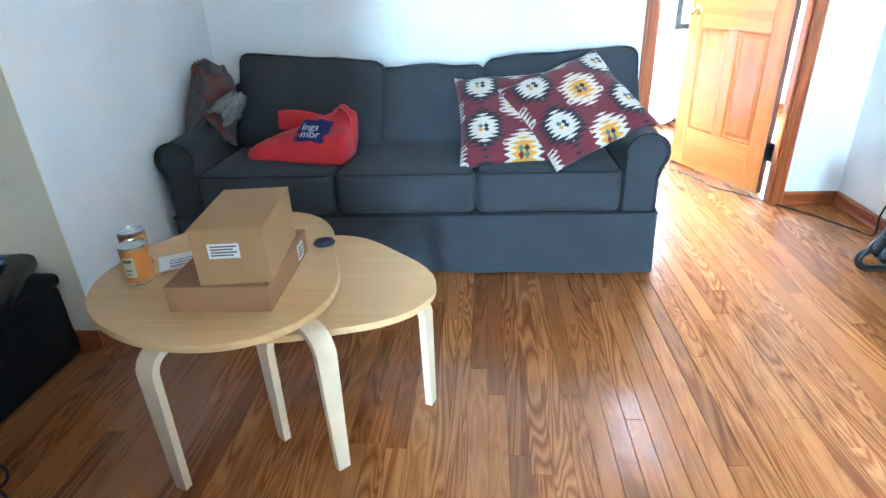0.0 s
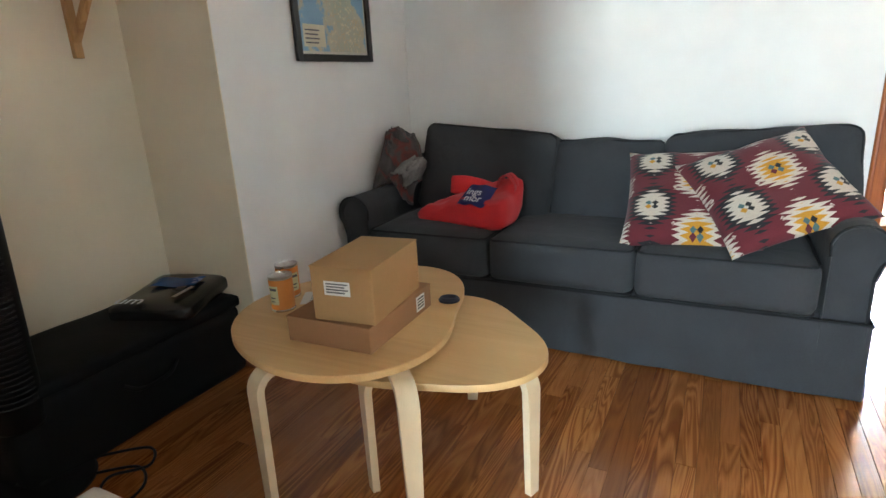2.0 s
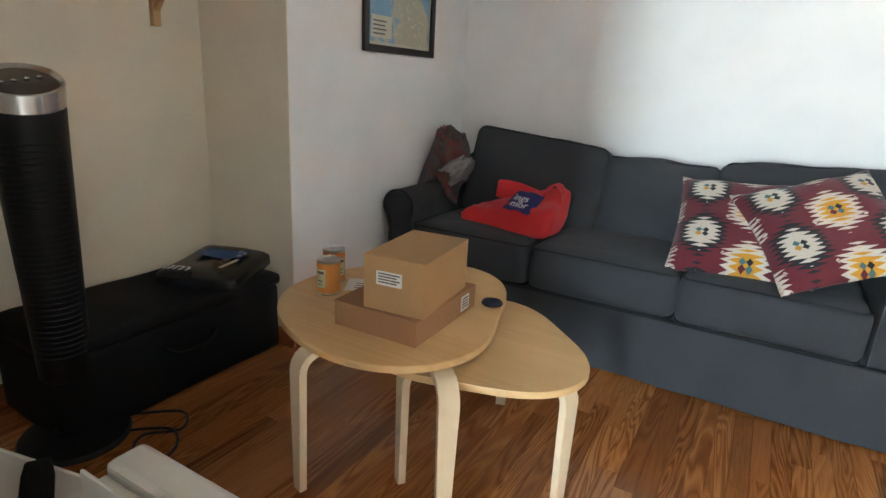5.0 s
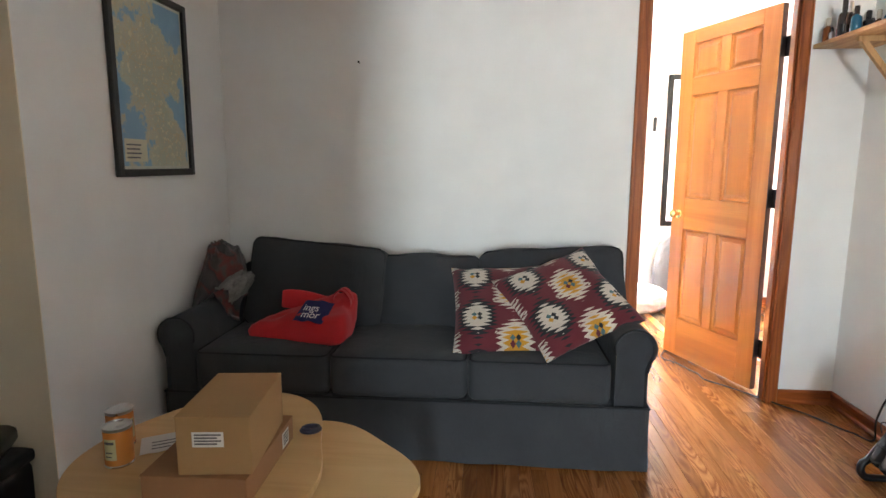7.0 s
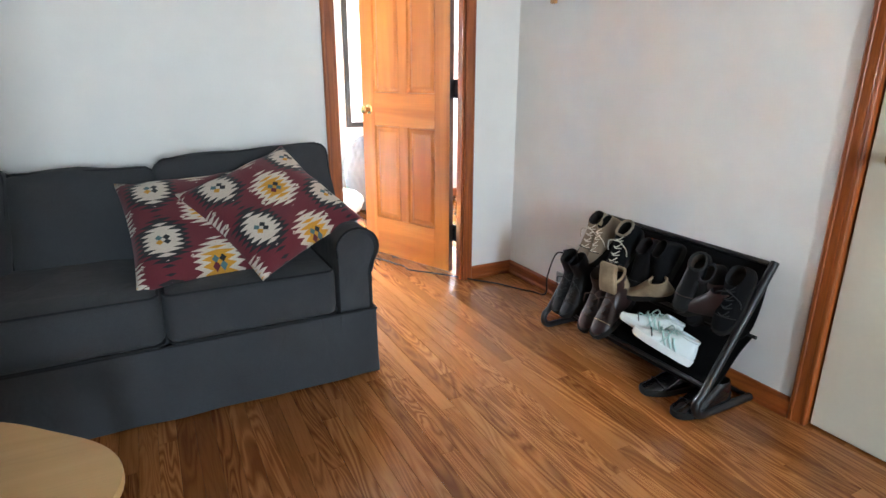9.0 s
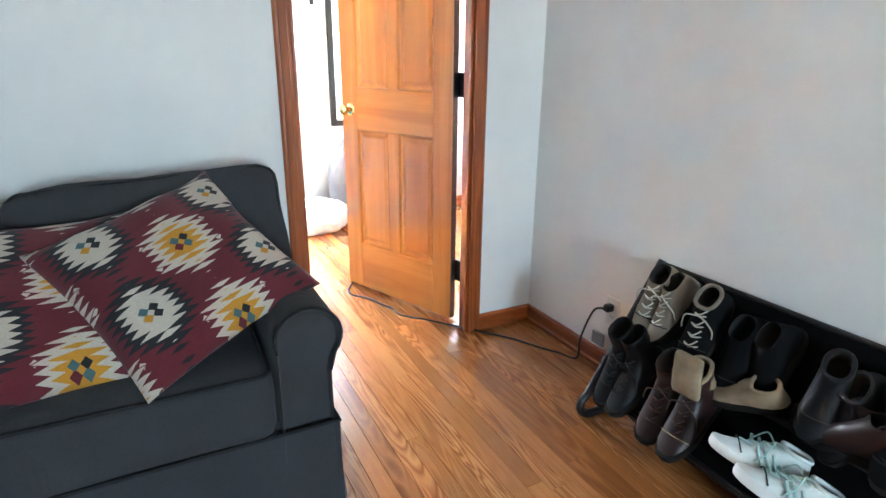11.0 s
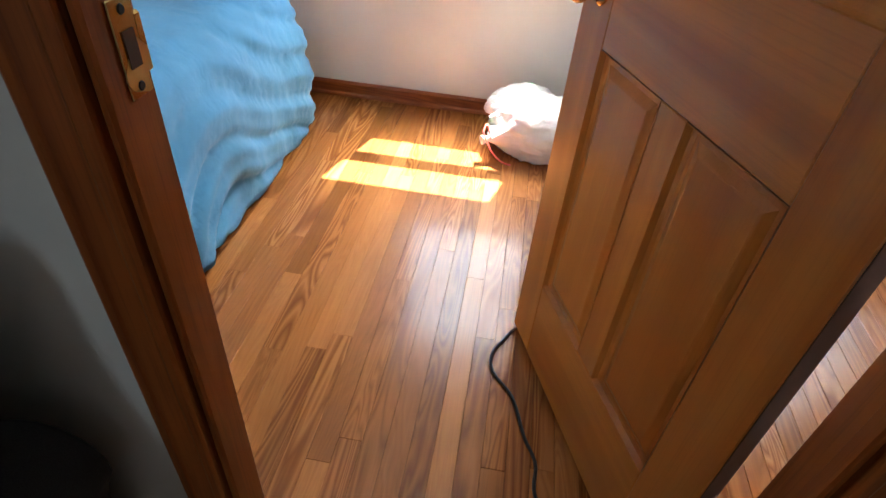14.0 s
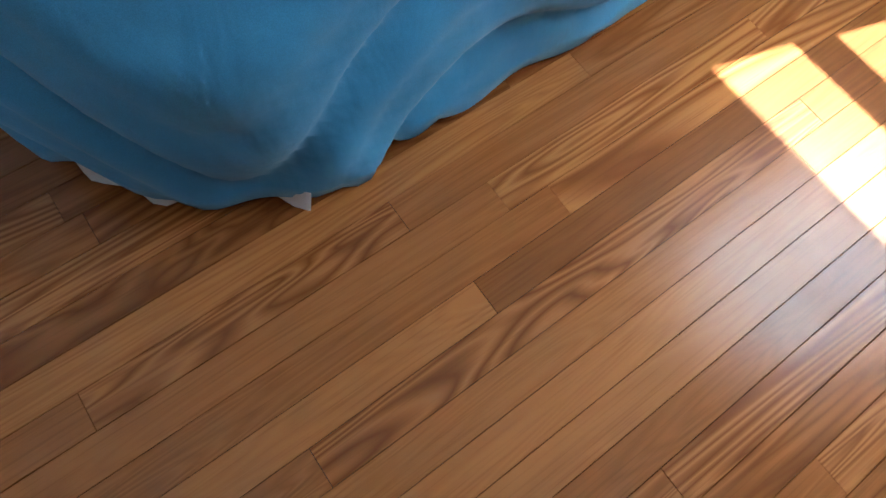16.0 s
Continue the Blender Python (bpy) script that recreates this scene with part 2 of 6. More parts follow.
def puffy(bm, sx, sy, sz, r=0.05, puff=(0.0, 0.0, 0.0), n=12, m=None, sag=0.0, wob=0.0, seed=0.0):
    """A stuffed cushion: a rounded block whose faces swell."""
    tmp = bmesh.new()
    bmesh.ops.create_cube(tmp, size=2.0)
    bmesh.ops.subdivide_edges(tmp, edges=tmp.edges[:], cuts=n, use_grid_fill=True)
    half = Vector((sx / 2, sy / 2, sz / 2))
    for v in tmp.verts:
        u = v.co.copy()
        p = Vector(u[i] * half[i] for i in range(3))
        inner = Vector(max(-(half[i] - r), min(half[i] - r, p[i])) for i in range(3))
        d = p - inner
        if d.length > 1e-9:
            p = inner + d.normalized() * min(r, max(d[0] if d[0] > 0 else -d[0], d[1] if d[1] > 0 else -d[1], d[2] if d[2] > 0 else -d[2]))
        for i in range(3):
            j, k = (i + 1) % 3, (i + 2) % 3
            w = (1 - u[j] ** 2) * (1 - u[k] ** 2)
            p[i] += puff[i] * u[i] * w
        if wob:
            p += noise.noise_vector(p * 7 + Vector((seed, seed, 0))) * wob
        if sag:
            p.z -= sag * (1 - u[0] ** 2) * max(0, u[2])
        v.co = p
    if m is not None:
        bmesh.ops.transform(tmp, matrix=m, verts=tmp.verts)
    join(bm, tmp)

# ---- the setting ----
NB = 2.19      # inner face of the bedroom's far wall
XE, XM, XS, YS = 0.345, -2.92, -3.39, -1.34
TOP = 2.41
T = 0.072
OPEN_L, OPEN_R, OPEN_H = -0.700, 0.006, 2.09
YB = -3.15      # line of the wide opening to the added, unseen room

solid("wall_north", [(XM - 0.6, OPEN_L - 0.02, 0, T, 0, TOP), (OPEN_R + 0.02, 2.3, 0, T, 0, TOP), (OPEN_L - 0.02, OPEN_R + 0.02, 0, T, OPEN_H + 0.02, TOP)],
      PAINT, "white painted plaster wall with a doorway to the bedroom", "wall")
solid("wall_chimney", [(XS - 0.3, XM, YS, 0, 0, TOP)], PAINT, "off-white painted wall that juts out beside the sofa", "wall")
# 4 mm skin, so that this side alone is yellower
solid("wall_chimney_side", [(XS, XM, YS - 0.004, YS, 0, TOP)], CREAM_WALL, "cream return of the jutting wall", "wall")
solid("wall_west", [(XS - 0.15, XS, YB - 0.12, YS, 0, TOP)], CREAM_WALL, "cream white wall behind the long shelf", "wall")
ED0, ED1, EDH = -1.80, -2.66, 2.07   # entrance door opening
solid("wall_east", [(XE, XE + T, ED0 + 0.012, 0, 0, TOP), (XE, XE + T, -7.3, ED1 - 0.012, 0, TOP), (XE, XE + T, ED1 - 0.012, ED0 + 0.012, EDH + 0.012, TOP)], PAINT, "white painted wall beside the shoe rack", "wall")
# added unseen room; the opening's edge sets the soft shadow on wall_north
solid("wall_south", [(XS - 0.15, -1.75, YB - 0.12, YB, 0, TOP), (-1.75, XE, YB - 0.12, YB, 2.2, TOP)], PAINT, "unseen white wall with an opening that shapes the window light", "wall")
solid("wall_kitchen", [(-2.6, -2.45, -7.3, YB - 0.12, 0, TOP)], PAINT, "plain white wall of the added unseen room", "wall")
solid("wall_kitchen_end", [(-2.45, -1.7, -7.3, -7.15, 0, TOP), (-1.15, XE, -7.3, -7.15, 0, TOP), (-1.7, -1.15, -7.3, -7.15, 0, 0.85), (-1.7, -1.15, -7.3, -7.15, 2.05, TOP)], PAINT,
      "unseen white end wall with a window opening for the daylight", "wall")
W1, W2 = (-0.90, -0.125, 0.722, 1.83), (1.25, 1.95, 0.735, 2.0)
cols = [(-3.0, W1[0]), (W1[1], W2[0]), (W2[1], 2.3)]
solid("wall_bedroom_north", [(a, b, NB, NB + 0.2, 0, TOP) for a, b in cols] + [(w[0], w[1], NB, NB + 0.2, a, b) for w in (W1, W2) for a, b in ((0, w[2]), (w[3], TOP))],
      PAINT, "white bedroom wall under and around the windows", "wall")
solid("wall_bedroom_west", [(-3.15, -3.0, T, NB + 0.2, 0, TOP)], PAINT, "plain white bedroom wall", "wall")
solid("wall_bedroom_east", [(2.3, 2.45, 0, NB + 0.2, 0, TOP)], PAINT, "plain white bedroom wall", "wall")
solid("ceiling", [(-3.7, 2.6, -7.4, NB + 0.2, TOP, TOP + 0.15)], CEIL, "white painted ceiling", "ceiling")
solid("subfloor", [(-3.7, 2.6, -7.4, NB + 0.2, -0.12, -0.014)], GAP, "dark subfloor under the boards", "floor")
solid("ground", [(-400, 400, -400, 400, -3.2, -3.1)], plain("asphalt", (0.3, 0.3, 0.29), 0.9, scale=2), "grey paved ground outside the windows", "ground")

# ---- trim, doors and windows ----
BRASS = plain("aged_brass", (0.72, 0.50, 0.20), 0.25, 1.0, 0.15)
BLACK_IRON = plain("dark_bronze", (0.02, 0.017, 0.015), 0.45, 0.6)
DOOR_WOOD = wood("honey_pine", (0.48, 0.152, 0.024), (0.61, 0.222, 0.042), "z", 0.32, 7.0, spread=6.0, coat=0.3, own=True, fine=0.2, bands_n=3.0, gap=0.5)
DOOR_WOOD_X = wood("honey_pine_rail", (0.48, 0.152, 0.024), (0.61, 0.222, 0.042), "x", 0.32, 7.0, spread=6.0, coat=0.3, own=True, fine=0.2, bands_n=3.0, gap=0.5)
WHITE_ENAMEL = plain("white_enamel", (0.72, 0.67, 0.55), 0.4, vary=0.05, scale=8)
# shade on the door's hinge edge, given as a near-black brown
EDGE_SHADE = plain("edge_shade", (0.06, 0.024, 0.011), 0.7, vary=0.2)


def strip(bm, profile, length, m):
    """A moulding: its profile (across, out) drawn out along z."""
    a = [m @ Vector((p[0], p[1], 0)) for p in profile]
    b = [m @ Vector((p[0], p[1], length)) for p in profile]
    loft(bm, [a, b])


CASE = ((0, 0), (0, 0.009), (0.004, 0.012), (0.012, 0.0125), (0.015, 0.0115), (0.040, 0.0140), (0.043, 0.0165), (0.052, 0.0165), (0.058, 0.012), (0.058, 0))


def frame_round(name, x0, x1, h, label, m, wood_up, wood_across):
    """Door casing of three mouldings round an opening in a wall whose face is y = 0 (room at -y)."""
    th = thing(name, label, "door frame", m=m, kind="structure")
    for x, flip in ((x0, -1), (x1, 1)):
        bm = bmesh.new()
        strip(bm, [(x + flip * p[0], -p[1]) for p in CASE], h + 0.058, Matrix())
        part("casing", bm, wood_up, th)
    bm = bmesh.new()
    turn = Matrix(((0, 0, 1, x0), (0, 1, 0, 0), (1, 0, 0, 0), (0, 0, 0, 1)))
    strip(bm, [(h + p[0], -p[1]) for p in CASE], x1 - x0, turn)
    part("head_casing", bm, wood_across, th)
    return th


fr = frame_round("door_frame", OPEN_L, OPEN_R, OPEN_H, "red-brown stained wooden casing round the bedroom doorway", pose(0, 0, 0), TRIM, TRIM_X)
for a, b, z0, z1 in ((OPEN_L - 0.02, OPEN_L, 0, OPEN_H), (OPEN_R, OPEN_R + 0.02, 0, OPEN_H), (OPEN_L - 0.02, OPEN_R + 0.02, OPEN_H, OPEN_H + 0.02)):
    bm = bmesh.new()
    soft_box(bm, a, b, -0.004, T + 0.004, z0, z1, 0.002, 1)
    part("jamb", bm, TRIM, fr)
for a, b in ((OPEN_L, OPEN_L + 0.011), (OPEN_R - 0.011, OPEN_R)):
    bm = bmesh.new()
    soft_box(bm, a, b, 0.002, 0.026, 0, OPEN_H, 0.003, 1)
    part("door_stop", bm, TRIM, fr)
bm = bmesh.new()
soft_box(bm, OPEN_L, OPEN_L + 0.0025, 0.040, 0.070, 0.975, 1.055, 0.001, 1)
soft_box(bm, OPEN_L - 0.004, OPEN_L + 0.0025, 0.066, 0.078, 0.990, 1.040, 0.002, 1)
sp = part("strike_plate", bm, BRASS, fr, "brass strike plate let into the jamb")
# raised dark box in place of the shade inside the latch opening
bm = bmesh.new()
box(bm, OPEN_L + 0.0026, OPEN_L + 0.0036, 0.048, 0.063, 1.000, 1.030)
part("latch_hole", bm, GAP, sp)
for z in (0.984, 1.046):
    bm = bmesh.new()
    lathe(bm, ((0.0045, 0), (0.0035, 0.0012)), 10, Matrix.Translation((OPEN_L + 0.0025, 0.055, z)) @ Matrix.Rotation(radians(90), 4, "Y"))
    part("screw", bm, BLACK_IRON, sp)
bm = bmesh.new()
for x0, x1 in ((OPEN_L - 0.11, OPEN_L - 0.02), (OPEN_R + 0.02, OPEN_R + 0.11)):
    soft_box(bm, x0, x1, T, T + 0.016, 0, OPEN_H + 0.07, 0.004, 1)
soft_box(bm, OPEN_L - 0.02, OPEN_R + 0.02, T, T + 0.016, OPEN_H + 0.02, OPEN_H + 0.07, 0.004, 1)
part("bedroom_casing", bm, TRIM, fr)

def brass_knob(parent, x, z, y, out):
    bm = bmesh.new()
    m = Matrix.Translation((x, y, z)) @ Matrix.Rotation(radians(-90 * out), 4, "X")
    lathe(bm, ((0.031, 0), (0.031, 0.003), (0.026, 0.007), (0.013, 0.010), (0.011, 0.024), (0.017, 0.030), (0.026, 0.038), (0.0275, 0.047), (0.023, 0.056), (0.012, 0.060), (0.0, 0.0605)), 24, m)
    return part("door_knob", bm, BRASS, parent, "polished brass door knob", True, 50)


def panel_door(name, label, w, h, m):
    d = thing(name, label, "door", m=m, kind="structure")
    t = 0.035
    st, mu = 0.112, 0.075
    levels = [(0, 0.26), (0.85, 1.05), (1.68, 1.79), (1.99, h)]

    def piece(nm, x0, x1, z0, z1, mat):
        bm = bmesh.new()
        soft_box(bm, x0, x1, 0, t, z0, z1, 0.0025, 1)
        return part(nm, bm, mat, d)

    piece("stile", 0, st, 0.012, h, DOOR_WOOD)
    piece("stile", w - st, w, 0.012, h, DOOR_WOOD)
    for z0, z1 in levels:
        piece("rail", st, w - st, max(z0, 0.012), z1, DOOR_WOOD_X)
    for (_, z0), (z1, _) in zip(levels, levels[1:]):
        piece("mullion", w / 2 - mu / 2, w / 2 + mu / 2, z0, z1, DOOR_WOOD)
        for x0, x1 in ((st, w / 2 - mu / 2), (w / 2 + mu / 2, w - st)):
            bm = bmesh.new()
            for side in (1, -1):
                rings = []
                for inset, dep in ((0.0, 0.0), (0.004, 0.011), (0.012, 0.0145), (0.020, 0.0145), (0.034, 0.0085), (0.038, 0.0075)):
                    y = (t - dep) if side == 1 else dep
                    rings.append([Vector(p) for p in ((x0 + inset, y, z0 + inset), (x1 - inset, y, z0 + inset), (x1 - inset, y, z1 - inset), (x0 + inset, y, z1 - inset))])
                vv = loft(bm, rings, caps=False)
                bm.faces.new(vv[-1])
            part("panel", bm, DOOR_WOOD, d)
    brass_knob(d, w - 0.065, 0.945, t, 1)
    brass_knob(d, w - 0.065, 0.945, 0, -1)
    bm = bmesh.new()
    soft_box(bm, w, w + 0.0015, 0.006, 0.029, 0.90, 0.99, 0.0005, 1)
    part("latch_plate", bm, BRASS, d)
    # thin strip that paints the gap's shade onto the hinge side
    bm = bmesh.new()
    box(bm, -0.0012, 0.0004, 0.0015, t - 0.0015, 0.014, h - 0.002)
    part("hinge_edge", bm, EDGE_SHADE, d, "shade of the hinge gap painted on the door's edge")
    for z in (0.25, 1.08, 1.86):
        bm = bmesh.new()
        tube(bm, ((-0.004, -0.006, z - 0.05), (-0.004, -0.006, z + 0.05)), 0.0075, 10)
        soft_box(bm, -0.002, 0.0, -0.004, 0.031, z - 0.05, z + 0.05, 0.0005, 1)
        soft_box(bm, -0.068, -0.003, -0.008, -0.002, z - 0.05, z + 0.05, 0.0005, 1, Matrix.Rotation(radians(-18), 4, "Z"))
        part("hinge", bm, BLACK_IRON, d, "dark bronze butt hinge")
    return d


DOOR_ANGLE = 111.8
panel_door("bedroom_door", "honey-coloured six-panel wooden door standing ajar into the bedroom", 0.728, 2.075, pose(0.0205, 0.148, 0, 0, 0, DOOR_ANGLE))

# entrance door in the east wall
ef = frame_round("entrance_door_frame", 0, ED0 - ED1, EDH, "red-brown stained wooden casing round the entrance door", pose(XE, ED0, 0, 0, 0, -90), TRIM, TRIM_Y)
ed = thing("entrance_door", "cream white painted flush entrance door, shut", "door", kind="structure")
bm = bmesh.new()
soft_box(bm, XE + 0.012, XE + 0.055, ED1 + 0.006, ED0 - 0.006, 0.008, EDH - 0.004, 0.003, 1)
part("door_leaf", bm, WHITE_ENAMEL, ed)
for y0, y1, z0, z1 in ((ED1 - 0.012, ED1, 0, EDH), (ED0, ED0 + 0.012, 0, EDH), (ED1 - 0.012, ED0 + 0.012, EDH, EDH + 0.012)):
    bm = bmesh.new()
    box(bm, XE + 0.002, XE + T - 0.002, y0 + 0.001, y1 - 0.001, z0, z1)
    part("jamb", bm, TRIM, ed)
bm = bmesh.new()
soft_box(bm, XE + 0.006, XE + 0.012, ED0 - 0.150, ED0 - 0.072, 0.87, 1.06, 0.002, 1)
pl = part("lock_plate", bm, BRASS, ed, "tarnished brass lock plate")
bm = bmesh.new()
lathe(bm, ((0.022, 0), (0.022, 0.004), (0.012, 0.010), (0.011, 0.026), (0.024, 0.036), (0.029, 0.048), (0.025, 0.060), (0.010, 0.066), (0, 0.0665)), 24, Matrix.Translation((XE + 0.006, ED0 - 0.100, 0.925)) @ Matrix.Rotation(radians(-90), 4, "Y"))
part("knob", bm, BRASS, pl, "worn brass knob", True, 50)
bm = bmesh.new()
soft_box(bm, XE - 0.012, XE + 0.006, ED0 - 0.125, ED0 - 0.115, 0.99, 1.03, 0.003, 1)
part("thumb_turn", bm, BRASS, pl)
bm = bmesh.new()
lathe(bm, ((0.006, 0), (0.005, 0.002)), 10, Matrix.Translation((XE + 0.006, ED0 - 0.112, 1.048)) @ Matrix.Rotation(radians(-90), 4, "Y"))
part("screw", bm, BLACK_IRON, pl)
# added unseen slab, keeps outside light from the gaps round the leaf
bm = bmesh.new()
box(bm, XE + T, XE + T + 0.02, ED1 - 0.2, ED0 + 0.2, 0, TOP)
tagged(part("wall_hallway", bm, PAINT), "unseen slab that closes off light behind the shut door", "wall", kind="structure")


def skirting(x0, y0, x1, y1, h=0.075):
    """Stained baseboard along a wall; the room lies to the left of the way from the first point to the second."""
    a, b = Vector((x0, y0, 0)), Vector((x1, y1, 0))
    d = b - a
    ang = math.atan2(d.y, d.x)
    bm = bmesh.new()
    prof = ((0, 0), (0.018, 0), (0.018, 0.012), (0.012, 0.02), (0.012, h - 0.012), (0.006, h), (0, h))
    m = Matrix.Translation(a) @ Matrix.Rotation(ang, 4, "Z")
    loft(bm, [[m @ Vector((x, p[0], p[1])) for p in prof] for x in (0, d.length)])
    ob = part("baseboard", bm, TRIM_X if abs(d.x) > abs(d.y) else TRIM_Y)
    return tagged(ob, "red-brown stained wooden baseboard along the white wall", "baseboard", kind="structure")


for seg in ((OPEN_L - 0.058, 0, XM, 0), (XE, 0, OPEN_R + 0.058, 0), (XE, ED0 + 0.058, XE, 0), (XM, 0, XM, YS), (XM, YS, XS, YS), (XS, YS, XS, YB), (XE, YB, XE, ED1 - 0.058),
            (2.3, NB, -3.0, NB), (-3.0, NB, -3.0, T), (2.3, T, 2.3, NB), (-3.0, T, OPEN_L - 0.11, T), (OPEN_R + 0.11, T, 2.3, T)):
    skirting(*seg)


def window(name, w, label, blind=False):
    """A double-hung window: deep frame, two sashes one behind the other, sill."""
    x0, x1, z0, z1 = w
    th = thing(name, label, "window", kind="structure")

    def bar(nm, a, b, c, d, e, f, parent=th):
        bm = bmesh.new()
        soft_box(bm, a, b, c, d, e, f, 0.003, 1)
        return part(nm, bm, WHITE_PVC, parent)

    y0, y1 = NB + 0.03, NB + 0.19
    bar("side_frame", x0, x0 + 0.022, y0, y1, z0, z1)
    bar("side_frame", x1 - 0.022, x1, y0, y1, z0, z1)
    bar("head_frame", x0 + 0.022, x1 - 0.022, y0, y1, z1 - 0.03, z1)
    bar("window_sill", x0 - 0.0, x1 + 0.0, NB - 0.012, y1, z0 - 0.028, z0 + 0.006)
    mid = z0 + 0.50
    for yy, a, b in ((y0 + 0.02, z0 + 0.006, mid + 0.022), (y0 + 0.055, mid - 0.014, z1 - 0.03)):
        sash = bar("sash_rail", x0 + 0.022, x1 - 0.022, yy, yy + 0.032, a, a + 0.036)
        bar("sash_rail", x0 + 0.022, x1 - 0.022, yy, yy + 0.032, b - 0.036, b)
        bar("sash_stile", x0 + 0.022, x0 + 0.055, yy, yy + 0.032, a + 0.036, b - 0.036)
        bar("sash_stile", x1 - 0.055, x1 - 0.022, yy, yy + 0.032, a + 0.036, b - 0.036)
        bm = bmesh.new()
        box(bm, x0 + 0.055, x1 - 0.055, yy + 0.014, yy + 0.018, a + 0.036, b - 0.036)
        part("pane", bm, GLASS, th, "clear window pane").visible_shadow = False
    if blind:
        for k in range(30):
            bm = bmesh.new()
            z = z1 - 0.06 - k * 0.024
            box(bm, x0 + 0.03, x1 - 0.03, -0.012, 0.012, -0.0006, 0.0006, Matrix.Translation((0, NB + 0.03 - 0.018, z)) @ Matrix.Rotation(radians(35), 4, "X"))
            part("blind_slat", bm, WHITE_PVC, th)
    return th


window("window_1", W1, "white double-hung sash window full of daylight")
window("window_2", W2, "white sash window with half-lowered slat blind", True)

# ---- living room: sofa ----
SOFA = cloth("charcoal_cotton", (0.036, 0.038, 0.042), 0.95, 700, 0.3, 0.35, 0.05, fold=0.38)
SOFA_SEAM = cloth("charcoal_piping", (0.014, 0.015, 0.017), 0.95, 700, 0.2, sheen=0.0)


def piping(parent, pts, r=0.004, closed=True):
    bm = bmesh.new()
    p = [Vector(q) for q in pts]
    if closed:
        p.append(p[0])
    tube(bm, smooth_path(p, 3), r, 6)
    return part("piping", bm, SOFA_SEAM, parent, smooth=True)


def rounded_rect(cx, cz, w, h, r, n=5):
    out = []
    for qx, qz, a0 in ((1, 1, 0), (-1, 1, 90), (-1, -1, 180), (1, -1, 270)):
        for k in range(n + 1):
            a = radians(a0 + 90 * k / n)
            out.append((cx + qx * (w / 2 - r) + r * math.cos(a), cz + qz * (h / 2 - r) + r * math.sin(a)))
    return out


